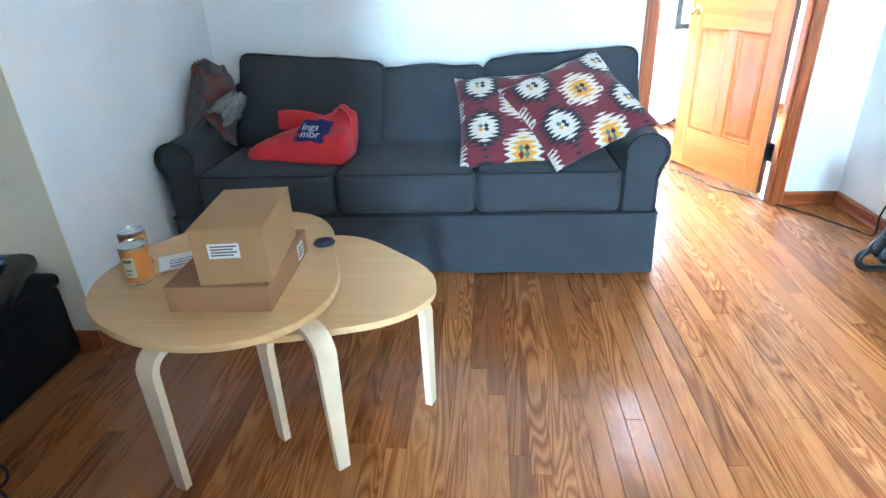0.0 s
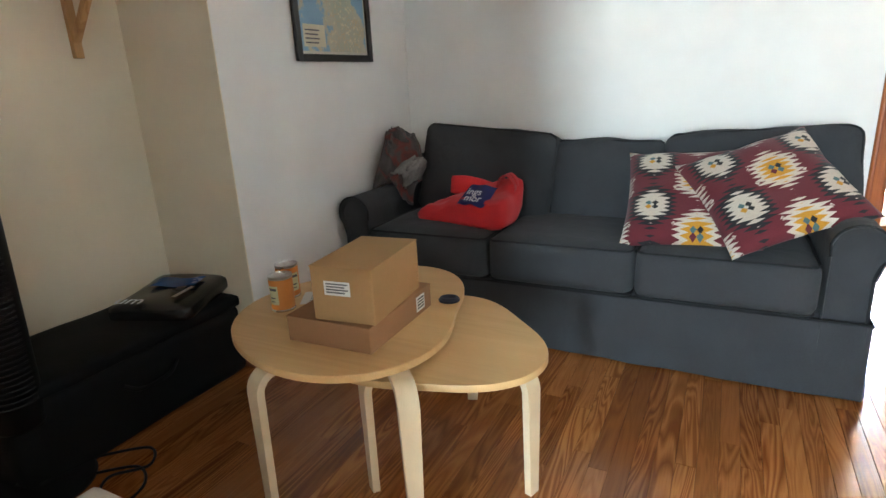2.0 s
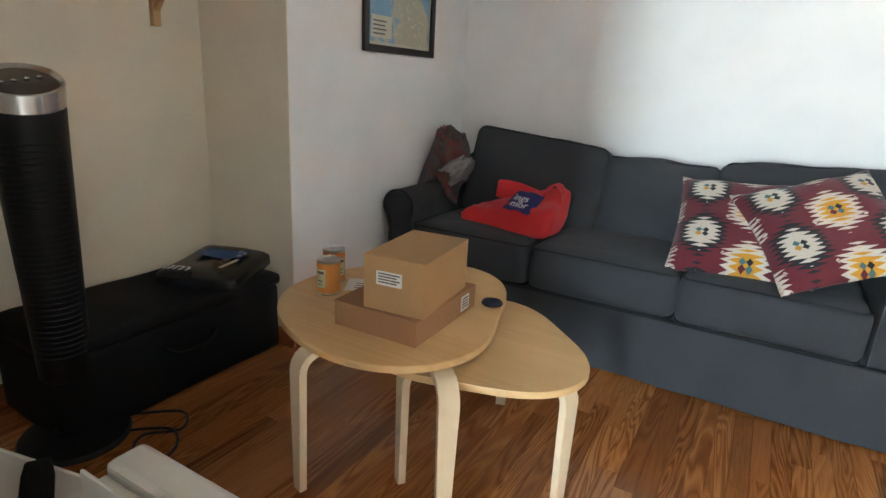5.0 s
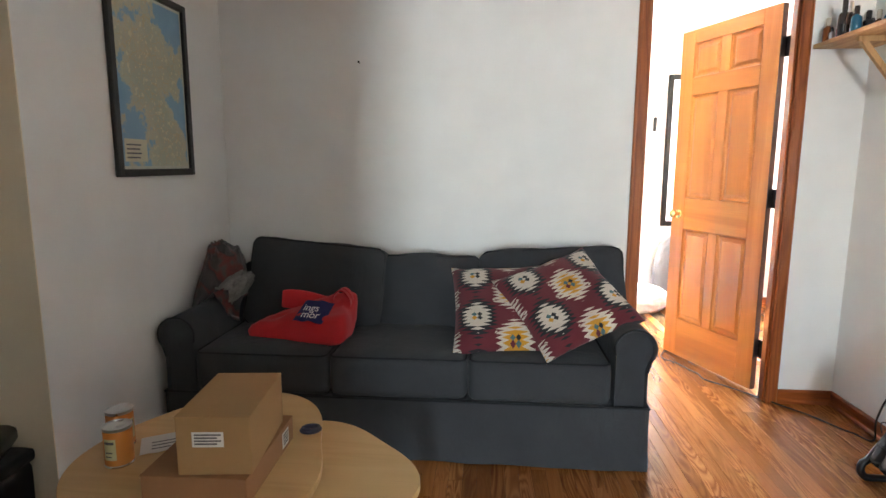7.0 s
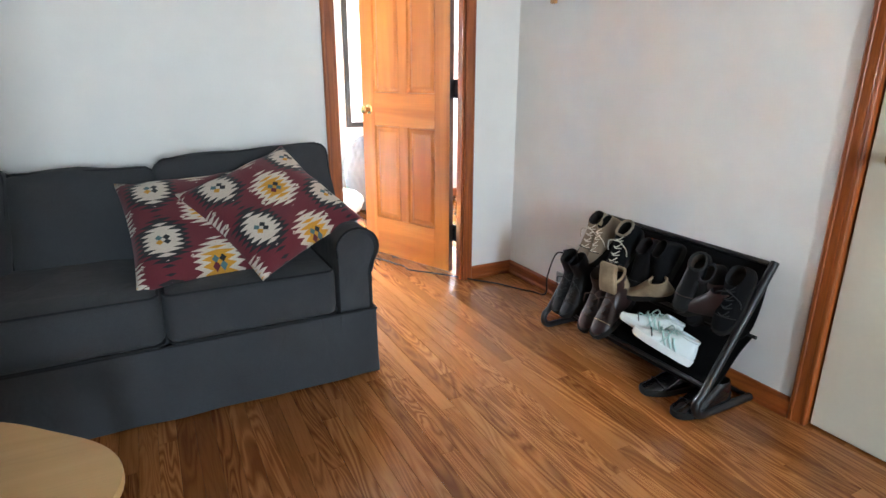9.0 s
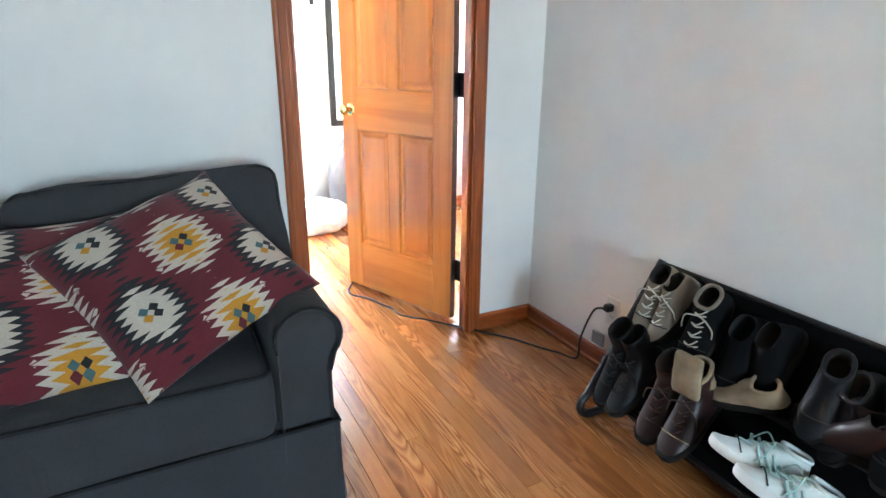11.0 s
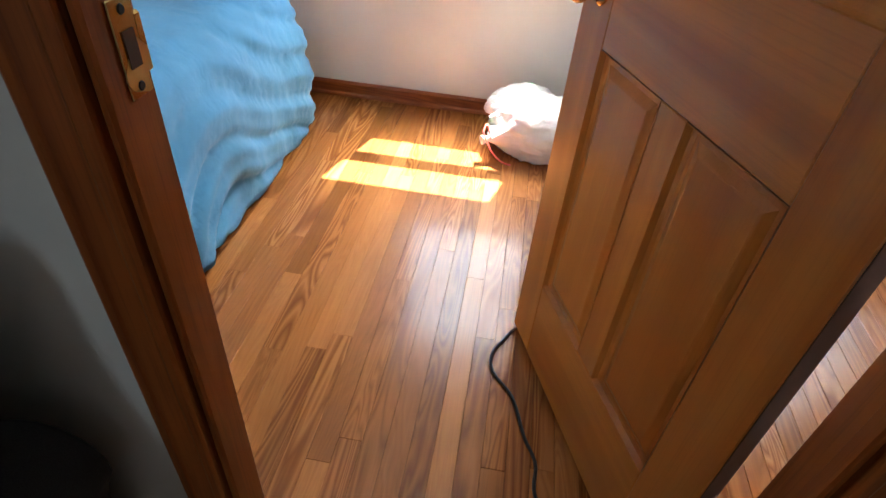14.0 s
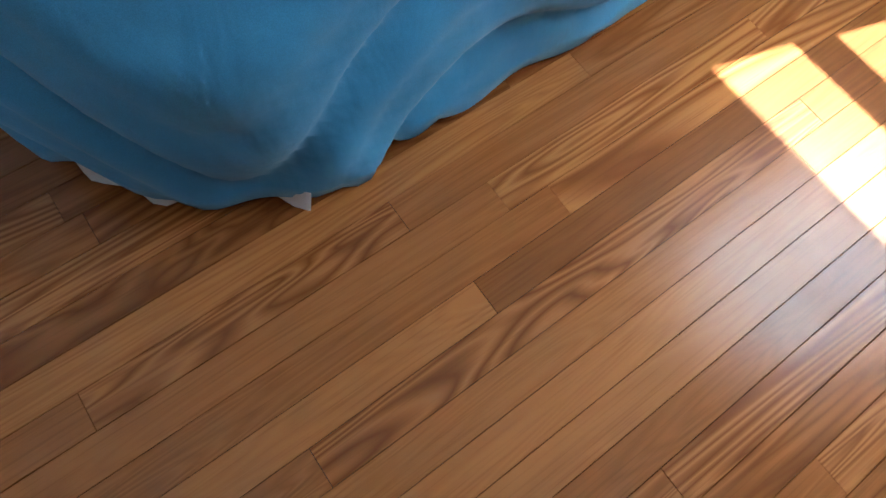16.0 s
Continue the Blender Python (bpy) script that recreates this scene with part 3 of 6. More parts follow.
def sofa():
    x0, x1, yf, yb = -2.895, -0.802, -0.775, -0.045
    s = thing("sofa", "charcoal grey three-seat sofa with rolled arms and a floor-length skirt", "sofa", m=pose((x0 + x1) / 2, (yf + yb) / 2, 0))
    inv = s.matrix_world.inverted()

    def put(nm, bm, mat=SOFA, smooth=True, parent=s, angle=50):
        bmesh.ops.transform(bm, matrix=inv, verts=bm.verts)
        return part(nm, bm, mat, parent, "", smooth, angle)

    bm = bmesh.new()
    soft_box(bm, x0 + 0.03, x1 - 0.03, yf + 0.03, yb, 0.03, 0.29, 0.02, 2)
    put("base", bm)
    bm = bmesh.new()
    soft_box(bm, x0 + 0.10, x1 - 0.10, yb - 0.13, yb, 0.25, 0.74, 0.05, 4)
    put("back_frame", bm)
    # skirt: hangs in a slightly wavy line with a pleat at each front corner
    pts = []
    corners = [(x0 + 0.02, yb), (x0 + 0.02, yf), (x1 - 0.02, yf), (x1 - 0.02, yb)]
    for (ax, ay), (bx, by), k in zip(corners, corners[1:], (26, 84, 26)):
        for i in range(k):
            pts.append((ax + (bx - ax) * i / k, ay + (by - ay) * i / k))
    pts.append(corners[-1])
    cx, cy = (x0 + x1) / 2, (yf + yb) / 2
    rings = []
    for z, flare in ((0.275, 0.0), (0.20, 0.002), (0.10, 0.007), (0.010, 0.013)):
        ring = []
        for i, (px, py) in enumerate(pts):
            w = noise.noise(Vector((px * 6, py * 6, 0.3))) * flare * 1.1 + flare
            out = Vector((px - cx, py - cy)).normalized()
            if abs(py - yf) < 1e-6:
                out = Vector((0, -1))
            elif px < cx:
                out = Vector((-1, 0))
            else:
                out = Vector((1, 0))
            ring.append(Vector((px + out[0] * w, py + out[1] * w, z + (0.006 * noise.noise(Vector((px * 3, py * 3, 7))) if z < 0.05 else 0))))
        rings.append(ring)
    bm = bmesh.new()
    vv = loft(bm, rings, close=False, caps=False)
    inner = [[bm.verts.new(v.co + Vector(((cx - v.co.x) * 0.004, 0.004, 0))) for v in row] for row in vv]
    for a, b in zip(inner, inner[1:]):
        for i in range(len(a) - 1):
            bm.faces.new((a[i], b[i], b[i + 1], a[i + 1]))
    for i in range(len(pts) - 1):
        bm.faces.new((vv[-1][i], vv[-1][i + 1], inner[-1][i + 1], inner[-1][i]))
    put("skirt", bm)
    bm = bmesh.new()
    tube(bm, [(x0 + 0.02, yb, 0.277), (x0 + 0.018, yf - 0.001, 0.277), (x1 - 0.018, yf - 0.001, 0.277), (x1 - 0.02, yb, 0.277)], 0.005, 6)
    put("skirt_piping", bm, SOFA_SEAM)
    # arms: a slab that rolls outwards at the top
    for side, xa in ((-1, x0), (1, x1)):
        wi, ro = 0.155, 0.078
        cxr, czr = -0.070, 0.528
        outline = [(0.008, 0.03), (0.008, 0.50)] + [(cxr + ro * 1.05 * math.cos(radians(a)), czr + ro * math.sin(radians(a))) for a in range(10, 225, 14)] + [(-wi + 0.035, 0.43), (-wi + 0.030, 0.03)]
        base_x = xa + (wi + 0.0 if side < 0 else -wi)
        rings = []
        for y, grow in ((yf + 0.022, 0.90), (yf + 0.004, 0.965), (yf - 0.004, 0.99), (yf, 1.0), (yf + 0.02, 1.0), (yb - 0.15, 1.0), (yb - 0.01, 0.97), (yb, 0.9)):
            g = []
            for u, z in outline:
                uu = -0.07 + (u + 0.07) * grow
                zz = 0.40 + (z - 0.40) * grow if z > 0.3 else z
                g.append(Vector((base_x + (uu if side < 0 else -uu), y, zz)))
            rings.append(g)
        bm = bmesh.new()
        loft(bm, rings)
        arm = put("arm", bm, angle=60)
        bm = bmesh.new()
        tube(bm, [Vector((base_x + (u if side < 0 else -u), yf - 0.001, z)) for u, z in outline[1:-1]], 0.004, 6)
        put("arm_piping", bm, SOFA_SEAM, parent=arm)
    # seat cushions
    for k in range(3):
        cxk = -2.728 + 0.584 * (k + 0.5)
        cush = bmesh.new()
        puffy(cush, 0.582, 0.60, 0.185, 0.035, (0.006, 0.010, 0.018), 14, pose(cxk, -0.50, 0.378), wob=0.004, seed=k * 3.1)
        seat = put("seat_cushion", cush, angle=80)
        for zz in (0.462, 0.292):
            bm = bmesh.new()
            ring = [(cxk + px, -0.50 + py, zz) for px, py in rounded_rect(0, 0, 0.566, 0.588, 0.03)]
            tube(bm, [Vector(p) for p in ring + ring[:1]], 0.0042, 6)
            put("piping", bm, SOFA_SEAM, parent=seat)
    # back cushions
    for cxk, w, h, tilt, roll, ztop, dep in ((-2.345, 0.68, 0.44, -14, 5.0, 0.852, 0.235), (-1.765, 0.50, 0.38, -12, 0.5, 0.80, 0.17), (-1.172, 0.68, 0.41, -12, -3.0, 0.843, 0.19)):
        m = pose(cxk, -0.235, ztop - h / 2, tilt, roll, 0)
        bm = bmesh.new()
        puffy(bm, w, dep, h, 0.04, (0.01, 0.03, 0.012), 14, m, wob=0.012, seed=cxk)
        c = put("back_cushion", bm, angle=80)
        for yy in (-dep / 2 + 0.022, dep / 2 - 0.022):
            bm = bmesh.new()
            ring = [m @ Vector((px, yy, pz)) for px, pz in rounded_rect(0, 0, w - 0.012, h - 0.008, 0.04)]
            ring = [p + noise.noise_vector(p * 7) * 0.004 for p in ring]
            tube(bm, ring + ring[:1], 0.0045, 6)
            put("piping", bm, SOFA_SEAM, parent=c)
    return s


sofa()


def kilim():
    """Woven rows of serrated hexagons, cream and mustard by turns, on burgundy."""
    m, t, s = nodes_of("kilim_cotton")
    o = t.nodes.new("ShaderNodeTexCoord").outputs["Object"]
    sep = t.nodes.new("ShaderNodeSeparateXYZ")
    t.links.new(o, sep.inputs[0])
    A, B = 0.158, 0.236
    BURG, CREAM, INK, GOLD, TEAL = (0.125, 0.014, 0.022), (0.58, 0.51, 0.42), (0.014, 0.016, 0.018), (0.56, 0.26, 0.02), (0.07, 0.14, 0.15)

    def lattice(u0, v0):
        """Offsets from the nearest motif of one colour, and the serrated distance from its heart."""
        u, v = maths(t, "ADD", sep.outputs["X"], u0), maths(t, "ADD", sep.outputs["Z"], v0)
        du = maths(t, "SUBTRACT", u, maths(t, "MULTIPLY", maths(t, "ROUND", maths(t, "DIVIDE", u, 2 * A)), 2 * A))
        dv = maths(t, "SUBTRACT", v, maths(t, "MULTIPLY", maths(t, "ROUND", maths(t, "DIVIDE", v, B)), B))
        au, av = maths(t, "ABSOLUTE", du), maths(t, "ABSOLUTE", dv)
        saw = maths(t, "PINGPONG", maths(t, "MULTIPLY", maths(t, "ADD", dv, 0.2), 52.0), 0.5)
        return du, dv, au, av, maths(t, "MULTIPLY", maths(t, "SUBTRACT", saw, 0.25), 0.85)

    def heart(c, du, dv, au, av, four):
        """Four small leaning blocks in the middle of a motif."""
        top = mixed(t, four[0], four[1], maths(t, "GREATER_THAN", du, 0.0))
        low = mixed(t, four[2], four[3], maths(t, "GREATER_THAN", du, 0.0))
        block = mixed(t, low, top, maths(t, "GREATER_THAN", dv, 0.0))
        near = maths(t, "ADD", maths(t, "ABSOLUTE", maths(t, "SUBTRACT", au, 0.012)), maths(t, "ABSOLUTE", maths(t, "SUBTRACT", av, 0.010)))
        return mixed(t, c, block, maths(t, "LESS_THAN", near, 0.0125))

    def hexagon(au, av, wide, slant, tall):
        return maths(t, "MAXIMUM", maths(t, "DIVIDE", au, wide), maths(t, "ADD", maths(t, "DIVIDE", au, slant), maths(t, "DIVIDE", av, tall)))

    du, dv, au, av, saw = lattice(0.13, 0.085)
    d1 = maths(t, "ADD", hexagon(au, av, 0.058, 0.105, 0.080), saw)
    c = heart(ramp(t, maths(t, "MULTIPLY", d1, 0.5), ((0.0, CREAM), (0.45, INK), (0.66, BURG)), True), du, dv, au, av, (TEAL, INK, GOLD, INK))
    gu, gv, hu, hv, saw2 = lattice(0.13 - A, 0.085 + B / 2)
    d2 = maths(t, "ADD", hexagon(hu, hv, 0.070, 0.130, 0.090), saw2)
    gold = heart(ramp(t, maths(t, "MULTIPLY", d2, 0.5), ((0.0, GOLD), (0.30, CREAM), (0.5, BURG)), True), gu, gv, hu, hv, (TEAL, INK, BURG, TEAL))
    c = mixed(t, c, gold, maths(t, "LESS_THAN", d2, 1.0))
    # small cream flecks between the motifs
    fleck = maths(t, "ADD", maths(t, "ABSOLUTE", maths(t, "SUBTRACT", au, A * 0.5)), maths(t, "ABSOLUTE", maths(t, "SUBTRACT", av, B * 0.36)))
    c = mixed(t, c, CREAM, maths(t, "MULTIPLY", maths(t, "LESS_THAN", fleck, 0.009), maths(t, "GREATER_THAN", d2, 1.1)))
    w = noise_of(t, coords(t, world_space=False), 500, 1.0)
    c = mixed(t, c, ramp(t, w, ((0.3, (0.72, 0.72, 0.72)), (0.7, (1.08, 1.08, 1.08)))), 0.8, "MULTIPLY")
    t.links.new(c, s.inputs["Base Color"])
    s.inputs["Roughness"].default_value, s.inputs["Sheen Weight"].default_value = 0.95, 0.15
    bump(t, s, w, 0.35, 0.0012)
    return m


KILIM = kilim()


def throw_pillow(m, w, h, seed, label):
    """A knife-edge pillow: thin seams, drawn-out corners, full middle."""
    ob = thing("throw_pillow", label, "pillow", "patterned pillows on the sofa", m)
    bm = bmesh.new()
    n = 26
    grids = []
    for side in (1, -1):
        g = []
        for i in range(n + 1):
            rowv = []
            for j in range(n + 1):
                a, b = 2 * i / n - 1, 2 * j / n - 1
                px, pz = a * w / 2 * (1 - 0.07 * (1 - b * b)), b * h / 2 * (1 - 0.07 * (1 - a * a))
                full = max(0.0, (1 - a ** 4) * (1 - b ** 4)) ** 0.6
                y = side * (0.004 + 0.058 * full) + 0.010 * noise.noise(Vector((px * 9 + seed, pz * 9, side)))
                rowv.append(bm.verts.new((px, y, pz + 0.008 * noise.noise(Vector((px * 5, pz * 5, seed))))))
            g.append(rowv)
        grids.append(g)
        for i in range(n):
            for j in range(n):
                q = (g[i][j], g[i + 1][j], g[i + 1][j + 1], g[i][j + 1])
                bm.faces.new(q if side < 0 else q[::-1])
    rim = [(i, 0) for i in range(n)] + [(n, j) for j in range(n)] + [(i, n) for i in range(n, 0, -1)] + [(0, j) for j in range(n, 0, -1)]
    for (a, b), (c, d) in zip(rim, rim[1:] + rim[:1]):
        bm.faces.new((grids[0][a][b], grids[0][c][d], grids[1][c][d], grids[1][a][b]))
    part("cover", bm, KILIM, ob, "", True, 80)
    return ob


def leaning(at, across, up):
    """Pose from a centre, the way its width runs and the way its height runs."""
    z = Vector(up).normalized()
    x = (Vector(across) - z * z.dot(Vector(across))).normalized()
    m = Matrix((x, z.cross(x), z)).transposed().to_4x4()
    m.translation = at
    return m


throw_pillow(leaning((-1.404, -0.520, 0.620), (0.466, 0.03, 0.02), (-0.033, 0.39, 0.30)), 0.48, 0.49, 1.0,
             "burgundy, cream and mustard kilim pillow leaning on the sofa back")
throw_pillow(leaning((-1.14, -0.556, 0.668), (0.43, 0.13, 0.09), (-0.21, 0.31, 0.24)), 0.485, 0.475, 5.0,
             "burgundy, cream and mustard kilim pillow tilted against the sofa arm")

# ---- living room: tables and what lies on them ----
BIRCH = wood("birch_veneer", (0.65, 0.41, 0.18), (0.70, 0.46, 0.21), "x", 0.42, 5.0, own=True, fine=0.12, relief=0.03, gap=0.5)
BIRCH_EDGE = plain("birch_plywood_edge", (0.72, 0.56, 0.36), 0.5, vary=0.08)
CARD = plain("corrugated_card", (0.40, 0.235, 0.10), 0.85, vary=0.08, scale=10)
CARD_RED = plain("corrugated_card_dark", (0.33, 0.165, 0.075), 0.85, vary=0.08, scale=10)
PAPER = plain("white_paper", (0.75, 0.75, 0.73), 0.8, vary=0.04)
INK = plain("grey_print", (0.12, 0.12, 0.13), 0.8)
TIN = plain("tin_plate", (0.62, 0.62, 0.60), 0.28, 1.0)


def lobed(r0, waves, n=96):
    """Outline of a softly three-cornered top: a mean radius and (times round, height, direction) waves."""
    out = []
    for i in range(n):
        t = 2 * math.pi * i / n
        r = r0 + sum(h * math.cos(k * (t - radians(at))) for k, h, at in waves)
        out.append((r * math.cos(t), r * math.sin(t)))
    return out


def bent_leg(parent, top, foot, z, w=0.052, t=0.021):
    """A laminated leg that curves from under the top down to the floor; top and foot in plan."""
    top, foot = Vector((*top, 0)), Vector((*foot, 0))
    d = (foot - top).normalized()
    side = Vector((-d.y, d.x, 0))
    path = [top + Vector((0, 0, z - t / 2)), top.lerp(foot, 0.55) + Vector((0, 0, z - t / 2))]
    knee = top.lerp(foot, 0.97)
    for a in range(0, 91, 15):
        path.append(knee - d * 0.045 + Vector((0, 0, z - 0.050 - t / 2)) + d * 0.05 * math.sin(radians(a)) + Vector((0, 0, 0.05 * math.cos(radians(a)))))
    path.append(foot + Vector((0, 0, 0.0)))
    rings = []
    for i, p in enumerate(path):
        q = (path[min(i + 1, len(path) - 1)] - path[max(i - 1, 0)]).normalized()
        nrm = q.cross(side).normalized()
        ww = w * (1.0 if i < len(path) - 1 else 0.66)
        ring = []
        for sx, sn in ((-1, -1), (1, -1), (1, 1), (-1, 1)):
            ring.append(p + side * sx * ww / 2 + nrm * sn * t / 2)
        if i == len(path) - 1:
            ring = [Vector((r.x, r.y, 0)) for r in ring]
        rings.append(ring)
    bm = bmesh.new()
    loft(bm, rings)
    return part("leg", bm, BIRCH_EDGE, parent, "", True, 30)


def nest_table(label, centre, outline, z, legs):
    tb = thing("nesting_table", label, "table", "nest of birch tables", pose(*centre, 0))
    bm = bmesh.new()
    o = outline
    loft(bm, [[Vector((x * f, y * f, zz)) for x, y in o] for f, zz in ((0.985, z - 0.021), (1.0, z - 0.018), (1.0, z - 0.004), (0.994, z))])
    part("tabletop", bm, BIRCH, tb, "round-cornered pale birch veneer top", True, 30)
    inv = tb.matrix_world.inverted()
    for top, foot in legs:
        p, q = inv @ Vector((*top, 0)), inv @ Vector((*foot, 0))
        bent_leg(tb, (p.x, p.y), (q.x, q.y), z - 0.021)
    return tb


nest_table("larger pale birch nesting table with bent legs, boxes on top", (-2.26, -1.53), lobed(0.374, ((3, 0.026, -42), (2, 0.038, 100), (1, -0.018, 65))), 0.44,
           (((-2.24, -1.72), (-2.31, -1.945)), ((-2.06, -1.70), (-1.905, -1.865)), ((-2.24, -1.42), (-2.37, -1.20))))
nest_table("smaller pale birch nesting table half pushed under the larger one", (-1.98, -1.55), lobed(0.294, ((3, 0.032, -13.6),)), 0.395,
           (((-1.86, -1.55), (-1.69, -1.605)), ((-2.02, -1.66), (-2.10, -1.765)), ((-1.98, -1.36), (-2.03, -1.23))))


def carton(label, w, d, h, m, material, sticker):
    c = thing("cardboard_box", label, "box", "cardboard boxes on the table", m)
    bm = bmesh.new()
    soft_box(bm, -w / 2, w / 2, -d / 2, d / 2, 0, h, 0.003, 2)
    part("carton", bm, material, c)
    bm = bmesh.new()
    soft_box(bm, -w / 2 - 0.001, w / 2 + 0.001, -d / 2 - 0.0012, d / 2 - 0.002, h - 0.004, h + 0.0012, 0.001, 1)
    part("lid_flap", bm, material, c)
    x, y, z, sw, sh, face = sticker
    bm = bmesh.new()
    if face == "front":
        box(bm, x - sw / 2, x + sw / 2, -d / 2 - 0.0022, -d / 2 - 0.0012, z - sh / 2, z + sh / 2)
    else:
        box(bm, w / 2 + 0.0012, w / 2 + 0.0022, y - sw / 2, y + sw / 2, z - sh / 2, z + sh / 2)
    st = part("sticker", bm, PAPER, c, "white printed shipping label")
    bm = bmesh.new()
    for k in range(4):
        zz = z + sh * (0.32 - 0.2 * k)
        if face == "front":
            box(bm, x - sw * 0.42, x + sw * (0.30 if k % 2 else 0.42), -d / 2 - 0.0030, -d / 2 - 0.0022, zz - sh * 0.05, zz + sh * 0.05)
        else:
            box(bm, w / 2 + 0.0022, w / 2 + 0.003, y - sw * 0.38, y + sw * 0.38, zz - sh * 0.05, zz + sh * 0.05)
    part("print", bm, INK, st)
    return c


carton("flat brown cardboard box lying on the birch table", 0.262, 0.345, 0.072, pose(-2.185, -1.622, 0.4405, 0, 0, 1.5), CARD_RED, (0, 0.10, 0.038, 0.05, 0.045, "side"))
carton("taller brown cardboard box stacked on a flat box", 0.178, 0.285, 0.148, pose(-2.145, -1.640, 0.5140, 0, 0, 6), CARD, (-0.012, 0, 0.092, 0.075, 0.038, "front"))


def tin_can(x, y, z, body, label, turn=0):
    c = thing("tin_can", label, "can", "food cans on the table", pose(x, y, z, 0, 0, turn))
    r, h = 0.037, 0.112
    bm = bmesh.new()
    lathe(bm, ((r - 0.002, 0), (r, 0.002), (r, 0.005), (r - 0.0015, 0.007), (r - 0.0015, h - 0.007), (r, h - 0.005), (r, h), (r - 0.002, h), (r - 0.003, h - 0.004), (0, h - 0.004)), 32)
    part("tin", bm, TIN, c, "", True, 35)
    bm = bmesh.new()
    rr = r - 0.0008
    loft(bm, [[Vector((rr * math.cos(t), rr * math.sin(t), zz)) for t in (2 * math.pi * k / 32 for k in range(32))] for zz in (0.008, h - 0.009)], caps=False)
    lab = part("paper_label", bm, body, c, "orange printed paper label", True)
    for a0, a1, z0, z1, mat in ((200, 255, 0.025, 0.085, PALE), (206, 248, 0.070, 0.078, INK), (210, 240, 0.045, 0.049, INK), (210, 236, 0.034, 0.037, INK)):
        bm = bmesh.new()
        grow = 0.0006 if mat is PALE else 0.0012
        loft(bm, [[Vector(((rr + grow) * math.cos(radians(a)), (rr + grow) * math.sin(radians(a)), zz)) for a in np.linspace(a0, a1, 8)] for zz in (z0, z1)], close=False, caps=False)
        part("print", bm, mat, lab)
    bm = bmesh.new()
    lathe(bm, ((0.012, h - 0.004), (0.012, h - 0.002), (0.006, h - 0.001)), 12, pose(0.008, 0, 0))
    part("pull_ring", bm, TIN, c)
    return c


PALE = plain("pale_green_print", (0.62, 0.60, 0.36), 0.6)
ORANGE = plain("orange_print", (0.72, 0.26, 0.05), 0.5)
tin_can(-2.485, -1.625, 0.4405, ORANGE, "food can with an orange label, nearer the boxes", 40)
tin_can(-2.545, -1.530, 0.4405, ORANGE, "food can with an orange label behind another can", 120)
bm = bmesh.new()
bmesh.ops.create_grid(bm, x_segments=8, y_segments=6, size=1.0)
for v in bm.verts:
    v.co = Vector((v.co.x * 0.09, v.co.y * 0.055, 0.0025 + 0.003 * (noise.noise(v.co * 2.5) + 0.5)))
ext = bmesh.ops.extrude_face_region(bm, geom=bm.faces[:])
bmesh.ops.translate(bm, verts=[e for e in ext["geom"] if isinstance(e, bmesh.types.BMVert)], vec=(0, 0, 0.001))
o = part("receipt", bm, PAPER, smooth=True)
o.matrix_world = pose(-2.40, -1.50, 0.4405, 0, 0, 30)
tagged(o, "creased white paper sheet lying beside the boxes", "paper")
for k in range(3):
    b2 = bmesh.new()
    box(b2, -0.06, 0.03 - 0.02 * k, 0.0 - 0.02 * k, 0.004 - 0.02 * k, 0.0085, 0.0092)
    part("print", b2, INK, o)
bm = bmesh.new()
ring = [(0.028 * math.cos(a), 0.020 * math.sin(a), 0.006) for a in (2 * math.pi * k / 20 for k in range(21))]
tube(bm, ring, 0.006, 8)
tube(bm, [(0.028 * math.cos(a) * 0.9, 0.020 * math.sin(a) * 0.9, 0.013) for a in (2 * math.pi * k / 20 for k in range(21))], 0.004, 8)
o = part("hair_band", bm, plain("navy_elastic", (0.01, 0.015, 0.04), 0.6), smooth=True)
o.matrix_world = pose(-2.02, -1.40, 0.4405, 0, 0, 20)
tagged(o, "dark navy elastic hair band on the birch table", "hair band")

# ---- red bag and crumpled throw on the sofa ----
def font_mesh(name, body, size, material, m, parent, label=""):
    cu = bpy.data.curves.new(name, "FONT")
    cu.body, cu.size, cu.extrude, cu.align_x, cu.align_y = body, size, 0.0004, "CENTER", "CENTER"
    tmp = new("text_tmp", cu)
    bpy.context.view_layer.update()
    me = bpy.data.meshes.new_from_object(tmp)
    bpy.data.objects.remove(tmp)
    bpy.data.curves.remove(cu)
    ob = new(name, me)
    me.materials.clear()
    me.materials.append(material)
    ob.parent, ob.matrix_basis = parent, m
    if label:
        tagged(ob, label)
    return ob


def crumple(bm, sx, sy, sz, n, amp, freq, seed, m=None, flat=0.0, sharp=1.0):
    """A heap of soft material: a rounded lump, creased by ridged noise, flat underneath."""
    tmp = bmesh.new()
    bmesh.ops.create_icosphere(tmp, subdivisions=n, radius=1.0)
    for v in tmp.verts:
        d = v.co.normalized()
        r = 1.0
        q = d * freq + Vector((seed, seed * 0.7, -seed))
        r += amp * (1 - 2 * abs(noise.noise(q))) + amp * 0.6 * (1 - 2 * abs(noise.noise(q * 2.3))) + amp * 0.3 * noise.noise(q * 5.1)
        p = Vector((d.x * sx * r, d.y * sy * r, d.z * sz * r))
        if p.z < flat:
            p.z = flat + (p.z - flat) * 0.05
        v.co = p
    if m is not None:
        bmesh.ops.transform(tmp, matrix=m, verts=tmp.verts)
    join(bm, tmp)


